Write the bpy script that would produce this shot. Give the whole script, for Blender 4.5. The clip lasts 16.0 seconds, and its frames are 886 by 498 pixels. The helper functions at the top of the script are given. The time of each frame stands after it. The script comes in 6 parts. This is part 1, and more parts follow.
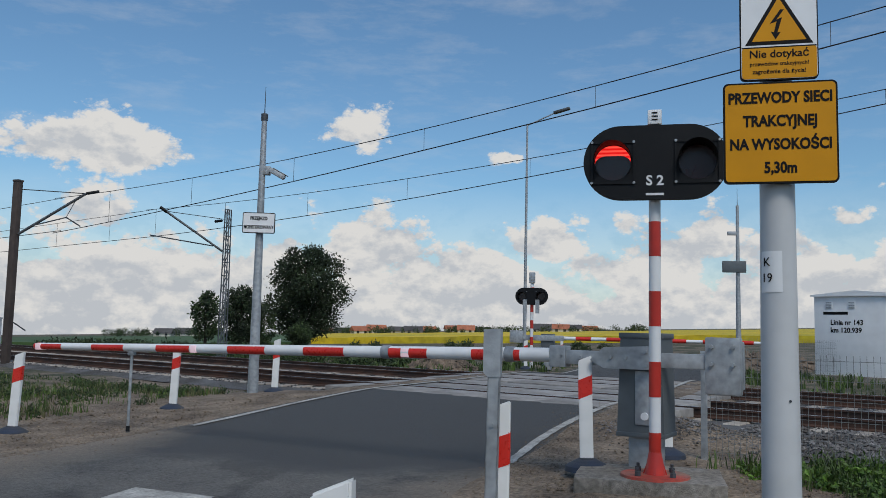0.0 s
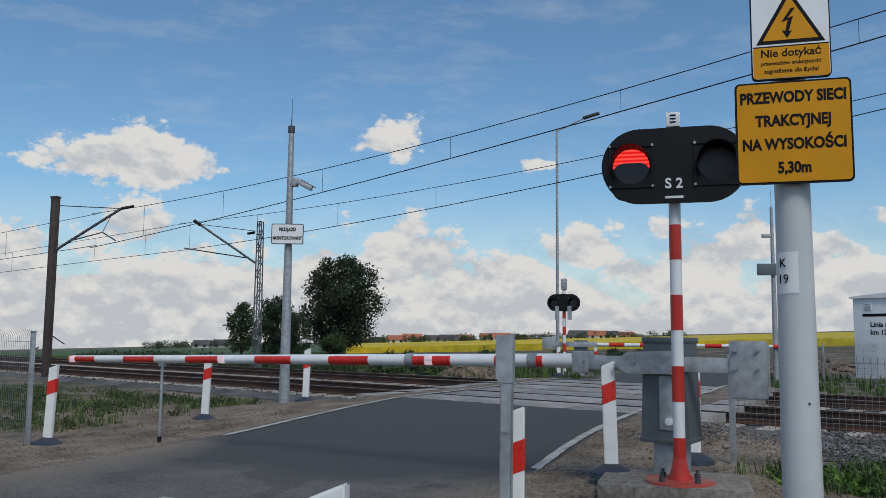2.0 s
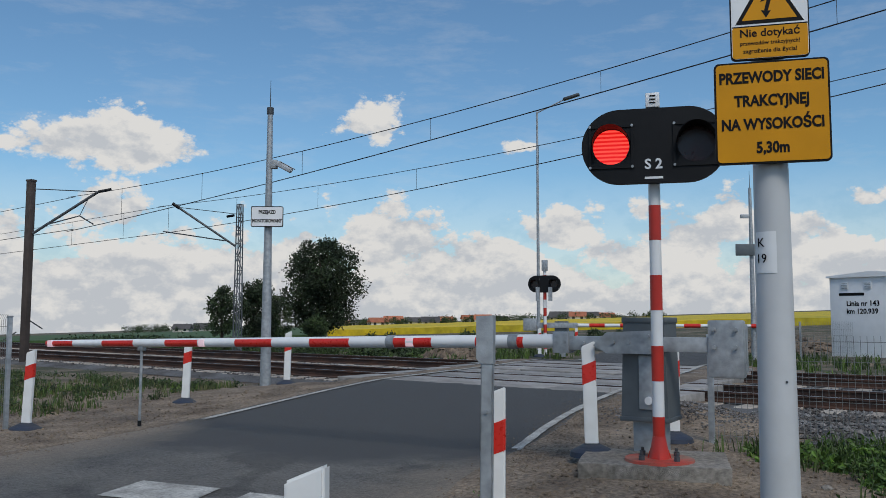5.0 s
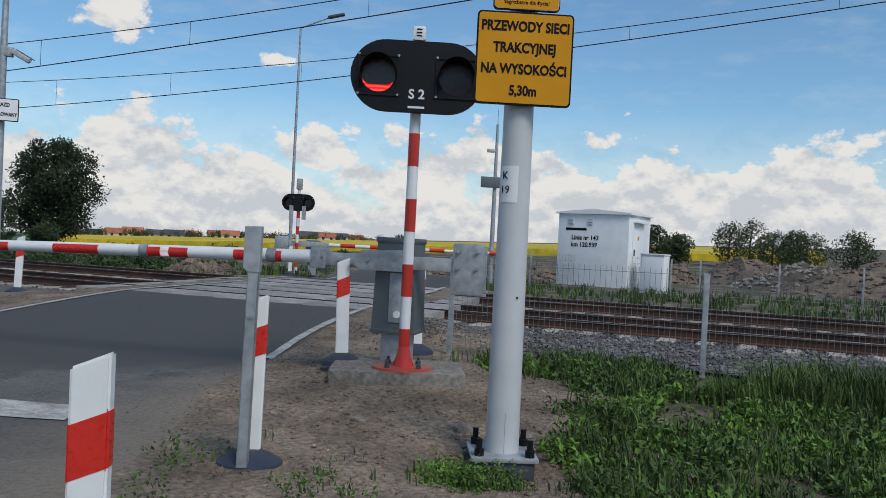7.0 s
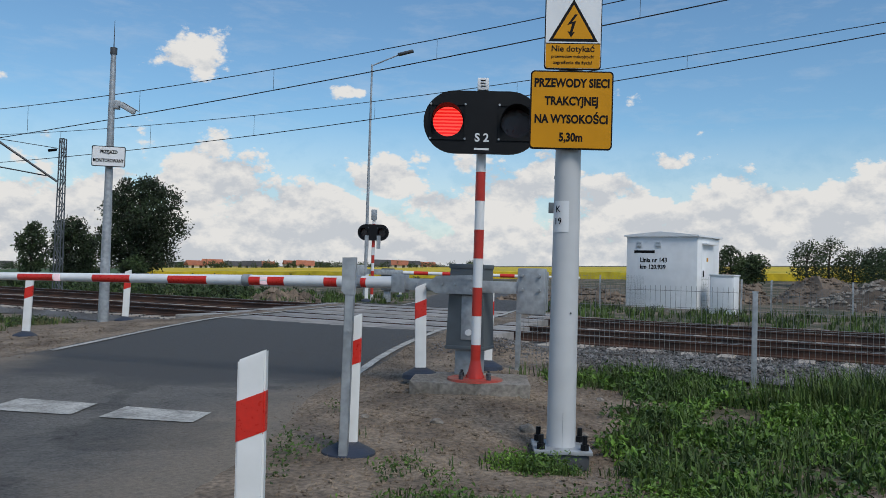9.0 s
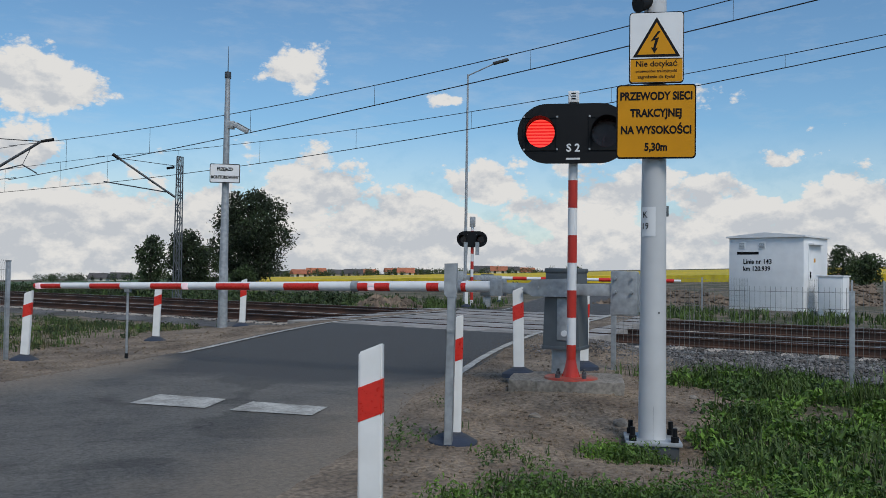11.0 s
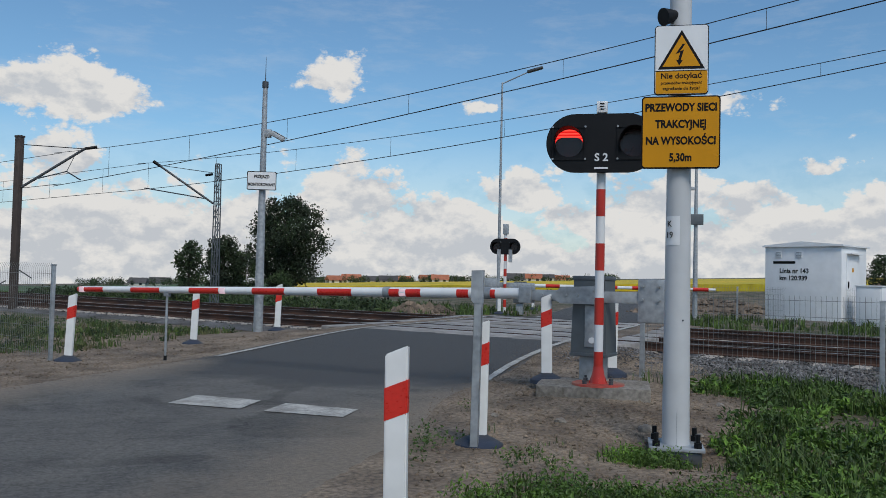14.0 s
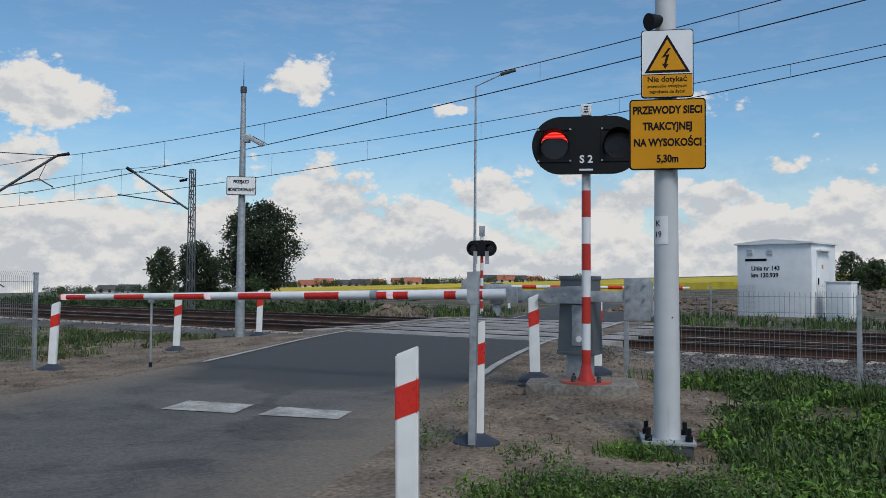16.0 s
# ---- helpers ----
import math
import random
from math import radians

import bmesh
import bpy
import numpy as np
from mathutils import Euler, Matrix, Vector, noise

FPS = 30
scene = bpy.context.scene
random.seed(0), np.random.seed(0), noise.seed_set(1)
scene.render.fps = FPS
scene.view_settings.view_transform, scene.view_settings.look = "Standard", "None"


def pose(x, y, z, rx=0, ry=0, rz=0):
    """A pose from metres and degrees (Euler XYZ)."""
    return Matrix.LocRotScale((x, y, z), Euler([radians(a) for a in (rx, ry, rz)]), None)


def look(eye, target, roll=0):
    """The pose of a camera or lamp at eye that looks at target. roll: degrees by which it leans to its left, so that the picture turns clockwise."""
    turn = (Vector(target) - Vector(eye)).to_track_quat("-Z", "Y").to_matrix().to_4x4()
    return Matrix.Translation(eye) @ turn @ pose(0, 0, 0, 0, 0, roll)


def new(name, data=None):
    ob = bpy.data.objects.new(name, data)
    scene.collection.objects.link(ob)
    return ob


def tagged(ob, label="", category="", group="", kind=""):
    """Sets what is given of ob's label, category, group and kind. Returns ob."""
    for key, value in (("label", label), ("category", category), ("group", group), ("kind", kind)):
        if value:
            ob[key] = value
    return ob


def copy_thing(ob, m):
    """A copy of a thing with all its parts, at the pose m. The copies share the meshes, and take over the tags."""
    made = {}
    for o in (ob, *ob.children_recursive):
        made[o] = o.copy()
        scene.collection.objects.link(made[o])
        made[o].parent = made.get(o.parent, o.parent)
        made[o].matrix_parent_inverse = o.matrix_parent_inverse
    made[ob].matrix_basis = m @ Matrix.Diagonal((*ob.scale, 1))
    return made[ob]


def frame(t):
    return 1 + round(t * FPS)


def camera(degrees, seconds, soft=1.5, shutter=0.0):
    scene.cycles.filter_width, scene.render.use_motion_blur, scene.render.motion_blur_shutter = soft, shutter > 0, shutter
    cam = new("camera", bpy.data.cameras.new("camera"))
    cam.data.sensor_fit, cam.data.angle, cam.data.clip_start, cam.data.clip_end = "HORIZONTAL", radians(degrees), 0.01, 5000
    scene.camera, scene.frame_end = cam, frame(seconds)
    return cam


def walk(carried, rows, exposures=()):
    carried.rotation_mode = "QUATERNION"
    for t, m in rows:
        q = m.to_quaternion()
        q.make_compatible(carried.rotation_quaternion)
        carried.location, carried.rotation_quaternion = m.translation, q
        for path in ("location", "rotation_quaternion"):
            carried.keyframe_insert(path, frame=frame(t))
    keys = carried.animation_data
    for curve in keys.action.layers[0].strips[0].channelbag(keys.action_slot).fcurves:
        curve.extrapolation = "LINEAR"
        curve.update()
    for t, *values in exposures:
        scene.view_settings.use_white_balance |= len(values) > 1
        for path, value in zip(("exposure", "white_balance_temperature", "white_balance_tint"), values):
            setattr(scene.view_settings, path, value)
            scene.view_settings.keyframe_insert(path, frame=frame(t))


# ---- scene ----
cam = camera(55.3, 16.0, soft=0.85)
PATH = [
    (0, (0.308, 0.468, 1.405), (1.404, 2.13, 1.596), 1.3),
    (0.5, (0.37, 0.43, 1.409), (1.463, 2.092, 1.609), 1.0),
    (1, (0.415, 0.409, 1.403), (1.507, 2.071, 1.612), 1.0),
    (1.5, (0.413, 0.391, 1.393), (1.491, 2.063, 1.6), 0.8),
    (2, (0.409, 0.382, 1.397), (1.435, 2.085, 1.606), 0.5),
    (2.5, (0.414, 0.382, 1.394), (1.422, 2.097, 1.598), 0.3),
    (3, (0.419, 0.384, 1.392), (1.424, 2.101, 1.587), 0.2),
    (5.5, (0.422, 0.399, 1.394), (1.545, 2.047, 1.537), 0.0),
    (6, (0.298, 0.436, 1.387), (1.561, 1.985, 1.45), 0.5),
    (6.5, (0.213, 0.398, 1.364), (1.602, 1.836, 1.338), 2.2),
    (7, (0.143, 0.201, 1.354), (1.657, 1.507, 1.349), 2.9),
    (7.5, (-0.034, 0.029, 1.348), (1.525, 1.281, 1.327), 3.1),
    (8, (-0.251, -0.123, 1.34), (1.309, 1.128, 1.305), 2.6),
    (8.5, (-0.427, -0.314, 1.351), (1.064, 1.02, 1.341), 1.8),
    (9, (-0.576, -0.51, 1.347), (0.821, 0.921, 1.397), 1.7),
    (9.5, (-0.709, -0.588, 1.335), (0.621, 0.904, 1.383), 1.6),
    (12, (-0.977, -1.092, 1.335), (0.201, 0.522, 1.418), 1.1),
    (12.5, (-0.988, -1.097, 1.339), (0.177, 0.526, 1.433), 1.4),
    (13, (-0.985, -1.101, 1.334), (0.18, 0.522, 1.424), 1.5),
    (13.5, (-0.991, -1.11, 1.333), (0.165, 0.519, 1.421), 1.5),
    (14, (-0.996, -1.123, 1.331), (0.157, 0.509, 1.405), 1.3),
    (14.5, (-1.036, -1.131, 1.329), (0.11, 0.507, 1.381), 1.5),
    (15, (-1.116, -1.099, 1.337), (0.075, 0.506, 1.398), 1.0),
    (15.5, (-1.192, -1.1, 1.326), (0.013, 0.495, 1.399), 0.6),
    (16, (-1.22, -1.105, 1.321), (-0.013, 0.488, 1.402), 0.4),
]
EXPOSURES = [(0.0, -0.2), (5.5, -0.18), (6.5, -0.07), (7.2, -0.03), (8.5, -0.02), (9.5, -0.1), (12.0, -0.12), (16.0, -0.12)]
walk(cam, [(t, look(eye, target, roll)) for t, eye, target, roll in PATH], EXPOSURES)

# The plan below is in units of 1.1 m; sizes of things are in metres.
K = 1.1


def plan(x, y, z=0.0):
    return Vector((x * K, y * K, z * K))


# ---- world and sun ----
SUN_AZ, SUN_EL = -106.0, 50.0  # degrees from +x, anticlockwise; above the horizon


def sky_world():
    w = bpy.data.worlds.new("sky")
    scene.world = w
    w.use_nodes = True
    nt = w.node_tree
    nt.nodes.clear()
    N, L = nt.nodes.new, nt.links.new

    def val(v):
        n = N("ShaderNodeValue")
        n.outputs[0].default_value = v
        return n.outputs[0]

    def mth(op, a, b=None, clamp=False):
        n = N("ShaderNodeMath")
        n.operation, n.use_clamp = op, clamp
        for i, s in enumerate((a, b)):
            if s is None:
                continue
            if isinstance(s, (int, float)):
                n.inputs[i].default_value = s
            else:
                L(s, n.inputs[i])
        return n.outputs[0]

    def dot(a, v):
        n = N("ShaderNodeVectorMath")
        n.operation = "DOT_PRODUCT"
        L(a, n.inputs[0])
        n.inputs[1].default_value = v
        return n.outputs["Value"]

    tc = N("ShaderNodeTexCoord")
    d = tc.outputs["Generated"]
    sky = N("ShaderNodeTexSky")
    sky.sky_type, sky.sun_disc = "NISHITA", False
    sky.sun_elevation, sky.sun_rotation = radians(SUN_EL), radians(90 - SUN_AZ)
    sky.air_density, sky.dust_density, sky.ozone_density = 1.0, 0.6, 2.0
    sep = N("ShaderNodeSeparateXYZ")
    L(d, sep.inputs[0])
    el = mth("ARCSINE", sep.outputs["Z"])

    def cloud_noise(scale, detail, stretch, rough=0.55):
        m = N("ShaderNodeMapping")
        m.inputs["Scale"].default_value = (1, 1, stretch)
        L(d, m.inputs["Vector"])
        n = N("ShaderNodeTexNoise")
        n.inputs["Scale"].default_value, n.inputs["Detail"].default_value, n.inputs["Roughness"].default_value = scale, detail, rough
        L(m.outputs[0], n.inputs["Vector"])
        return n.outputs["Fac"]

    big = cloud_noise(7.0, 2.0, 1.6)
    fine = cloud_noise(22.0, 7.0, 1.5, 0.6)
    wisp = cloud_noise(9.0, 6.0, 4.0, 0.65)

    def billow(scale, lift=0.0):
        m = N("ShaderNodeMapping")
        m.inputs["Scale"].default_value, m.inputs["Location"].default_value = (1, 1, 1.5), (0, 0, lift)
        L(d, m.inputs["Vector"])
        v = N("ShaderNodeTexVoronoi")
        v.feature = "SMOOTH_F1"
        for key, value in (("Scale", scale), ("Detail", 4.0), ("Roughness", 0.6), ("Lacunarity", 2.3), ("Smoothness", 0.35)):
            v.inputs[key].default_value = value
        L(m.outputs[0], v.inputs["Vector"])
        return v.outputs["Distance"]

    puff = billow(15.0)
    edge = mth("ADD", mth("MULTIPLY", mth("SUBTRACT", fine, 0.5), 1.5), mth("MULTIPLY", mth("SUBTRACT", 0.62, puff), 1.1))
    # The bank of cumulus over the horizon, thinning upwards.
    bank = mth("SUBTRACT", 1.15, mth("MULTIPLY", el, 8.3))
    bank = mth("ADD", bank, mth("MULTIPLY", mth("SUBTRACT", big, 0.5), 2.4))
    bank = mth("ADD", bank, mth("ADD", 0.12, mth("MULTIPLY", edge, 0.5)))
    total = bank
    # Single clouds: azimuth from +x, elevation, half width and half height in degrees, body.
    for az, elev, hw, hh, body in ((79, 12.2, 8.6, 3.6, 1.0), (62.4, 14.6, 3.3, 3.0, 0.75), (52.6, 13.0, 1.9, 0.9, 0.5), (67.5, 13.6, 2.0, 1.4, 0.36),
                                   (60.5, 6.6, 6.0, 2.8, 1.0), (50.0, 7.0, 3.6, 2.9, 1.1), (30.5, 8.6, 2.6, 1.3, 0.55), (27.0, 10.6, 2.6, 1.2, 0.5), (39.0, 7.4, 2.6, 3.2, 1.0),
                                   (24.0, 5.6, 4.0, 3.0, 1.0), (9.0, 9.0, 5.0, 3.5, 1.0), (36.5, 13.0, 4.0, 1.6, 0.4), (110, 16, 12, 5, 1.0), (-40, 20, 16, 6, 1.0),
                                   (200, 25, 20, 8, 1.0), (270, 22, 18, 7, 1.0), (150, 40, 14, 8, 0.9)):
        a, e = radians(az), radians(elev - 1.3)
        c = Vector((math.cos(a) * math.cos(e), math.sin(a) * math.cos(e), math.sin(e)))
        r = Vector((math.sin(a), -math.cos(a), 0))
        u = r.cross(c)
        pa = mth("DIVIDE", dot(d, r), math.sin(radians(hw)))
        pb = mth("DIVIDE", dot(d, u), math.sin(radians(hh)))
        # Flat-bottomed: the lower half is squeezed.
        pb = mth("MAXIMUM", pb, mth("MULTIPLY", pb, -1.5))
        rr = mth("SQRT", mth("ADD", mth("MULTIPLY", pa, pa), mth("MULTIPLY", pb, pb)))
        m = mth("SUBTRACT", body, mth("MULTIPLY", rr, body))
        m = mth("ADD", m, mth("ADD", 0.1, mth("MULTIPLY", edge, 0.55)))
        front = mth("MULTIPLY", mth("GREATER_THAN", dot(d, c), 0.5), m)
        total = mth("MAXIMUM", total, front)
    cover = N("ShaderNodeMapRange")
    cover.interpolation_type = "SMOOTHSTEP"
    cover.inputs["From Min"].default_value, cover.inputs["From Max"].default_value = 0.02, 0.24
    L(total, cover.inputs["Value"])
    veil = mth("MULTIPLY", mth("SUBTRACT", wisp, 0.5, True), 0.7, True)
    haze = mth("SUBTRACT", 0.72, mth("MULTIPLY", el, 4.2), True)
    c_all = mth("MAXIMUM", mth("MAXIMUM", cover.outputs[0], veil), haze)
    # Bright tops, grey bellies: the fall of density upwards.
    def relief(scale, lift, detail):
        pair = []
        for dz in (0.0, lift):
            m = N("ShaderNodeMapping")
            m.inputs["Scale"].default_value, m.inputs["Location"].default_value = (1, 1, 1.6), (0, 0, dz)
            L(d, m.inputs["Vector"])
            n = N("ShaderNodeTexNoise")
            n.inputs["Scale"].default_value, n.inputs["Detail"].default_value = scale, detail
            L(m.outputs[0], n.inputs["Vector"])
            pair.append(n.outputs["Fac"])
        return mth("SUBTRACT", pair[0], pair[1])

    lit = mth("ADD", mth("MULTIPLY", relief(13.0, 0.04, 5.0), 2.4), mth("MULTIPLY", relief(36.0, 0.013, 4.0), 1.4))
    lit = mth("ADD", lit, mth("MULTIPLY", mth("SUBTRACT", billow(15.0, 0.022), puff), 1.1))
    # Thin upper rims stay brightest, the deep middle greys.
    lit = mth("SUBTRACT", lit, mth("MULTIPLY", mth("MAXIMUM", mth("SUBTRACT", total, 0.35), 0.0), 0.3))
    lit = mth("ADD", lit, mth("ADD", 0.5, mth("MULTIPLY", el, 1.4)), True)
    shade = N("ShaderNodeValToRGB")
    shade.color_ramp.elements[0].position, shade.color_ramp.elements[0].color = 0.1, (5.7, 6.0, 6.4, 1)
    shade.color_ramp.elements[1].position, shade.color_ramp.elements[1].color = 0.85, (8.0, 7.9, 7.7, 1)
    L(lit, shade.inputs["Fac"])
    mix = N("ShaderNodeMix")
    mix.data_type = "RGBA"
    L(c_all, mix.inputs["Factor"])
    tint = N("ShaderNodeMix")
    tint.data_type, tint.blend_type = "RGBA", "MULTIPLY"
    tint.inputs["Factor"].default_value = 1.0
    L(sky.outputs["Color"], tint.inputs["A"])
    tint.inputs["B"].default_value = (0.89, 1.17, 1.28, 1)
    L(tint.outputs["Result"], mix.inputs["A"])
    L(shade.outputs["Color"], mix.inputs["B"])
    bg = N("ShaderNodeBackground")
    bg.inputs["Strength"].default_value = 0.1
    L(mix.outputs["Result"], bg.inputs["Color"])
    out = N("ShaderNodeOutputWorld")
    L(bg.outputs[0], out.inputs["Surface"])


sky_world()
sun = new("sun", bpy.data.lights.new("sun", "SUN"))
sun.data.energy, sun.data.angle, sun.data.color = 2.3, radians(22), (1.0, 0.95, 0.87)
sun.matrix_world = look((0, 0, 60), Vector((0, 0, 60)) - Vector((math.cos(radians(SUN_AZ)) * math.cos(radians(SUN_EL)), math.sin(radians(SUN_AZ)) * math.cos(radians(SUN_EL)), math.sin(radians(SUN_EL)))))


# ---- materials ----
def material(name, base, rough=0.6, metal=0.0, vary=0.15, scale=6.0, bump=0.1, second=None, coarse=None, emit=None, fine=None, islands=0.0, random_obj=0.0, spec=None):
    """A surface with two scales of variation; second: the colour of its stains; islands, random_obj: change of brightness piece by piece."""
    m = bpy.data.materials.new(name)
    m.use_nodes = True
    nt = m.node_tree
    N, L = nt.nodes.new, nt.links.new
    b = nt.nodes["Principled BSDF"]
    b.inputs["Roughness"].default_value, b.inputs["Metallic"].default_value = rough, metal
    if spec is not None:
        b.inputs["Specular IOR Level"].default_value = spec
    tc = N("ShaderNodeTexCoord")
    geo = N("ShaderNodeNewGeometry")
    n1, n2 = N("ShaderNodeTexNoise"), N("ShaderNodeTexNoise")
    for n, s, de in ((n1, coarse or scale / 8, 4), (n2, scale, 6)):
        n.inputs["Scale"].default_value, n.inputs["Detail"].default_value = s, de
        L(geo.outputs["Position"] if coarse else tc.outputs["Object"], n.inputs["Vector"])
    second = second or tuple(c * (1 - 1.6 * vary) for c in base)
    ramp = N("ShaderNodeValToRGB")
    ramp.color_ramp.elements[0].position, ramp.color_ramp.elements[1].position = 0.36, 0.62
    L(n1.outputs["Fac"], ramp.inputs["Fac"])
    mix = N("ShaderNodeMix")
    mix.data_type = "RGBA"
    mix.inputs["A"].default_value, mix.inputs["B"].default_value = (*second, 1), (*base, 1)
    L(ramp.outputs["Color"], mix.inputs["Factor"])
    hsv = N("ShaderNodeHueSaturation")
    L(mix.outputs["Result"], hsv.inputs["Color"])
    mr = N("ShaderNodeMapRange")
    mr.inputs["From Min"].default_value, mr.inputs["From Max"].default_value = 0.3, 0.7
    mr.inputs["To Min"].default_value, mr.inputs["To Max"].default_value = 1 - vary, 1 + vary
    L(n2.outputs["Fac"], mr.inputs["Value"])
    value = mr.outputs[0]
    for amount, source in ((islands, "geo"), (random_obj, "obj")):
        if amount:
            r = N("ShaderNodeMapRange")
            r.inputs["To Min"].default_value, r.inputs["To Max"].default_value = 1 - amount, 1 + amount
            L(geo.outputs["Random Per Island"] if source == "geo" else N("ShaderNodeObjectInfo").outputs["Random"], r.inputs["Value"])
            mu = N("ShaderNodeMath")
            mu.operation = "MULTIPLY"
            L(value, mu.inputs[0]), L(r.outputs[0], mu.inputs[1])
            value = mu.outputs[0]
    L(value, hsv.inputs["Value"])
    L(hsv.outputs["Color"], b.inputs["Base Color"])
    if bump:
        bp = N("ShaderNodeBump")
        bp.inputs["Strength"].default_value, bp.inputs["Distance"].default_value = bump, 0.02
        n3 = N("ShaderNodeTexNoise")
        n3.inputs["Scale"].default_value, n3.inputs["Detail"].default_value = fine or scale * 6, 4
        L(geo.outputs["Position"] if coarse else tc.outputs["Object"], n3.inputs["Vector"])
        L(n3.outputs["Fac"], bp.inputs["Height"])
        L(bp.outputs["Normal"], b.inputs["Normal"])
    rr = N("ShaderNodeMapRange")
    rr.inputs["To Min"].default_value, rr.inputs["To Max"].default_value = max(0.03, rough - 0.12), min(1, rough + 0.12)
    L(n2.outputs["Fac"], rr.inputs["Value"])
    L(rr.outputs[0], b.inputs["Roughness"])
    if emit:
        b.inputs["Emission Color"].default_value, b.inputs["Emission Strength"].default_value = (*emit[:3], 1), emit[3]
    return m


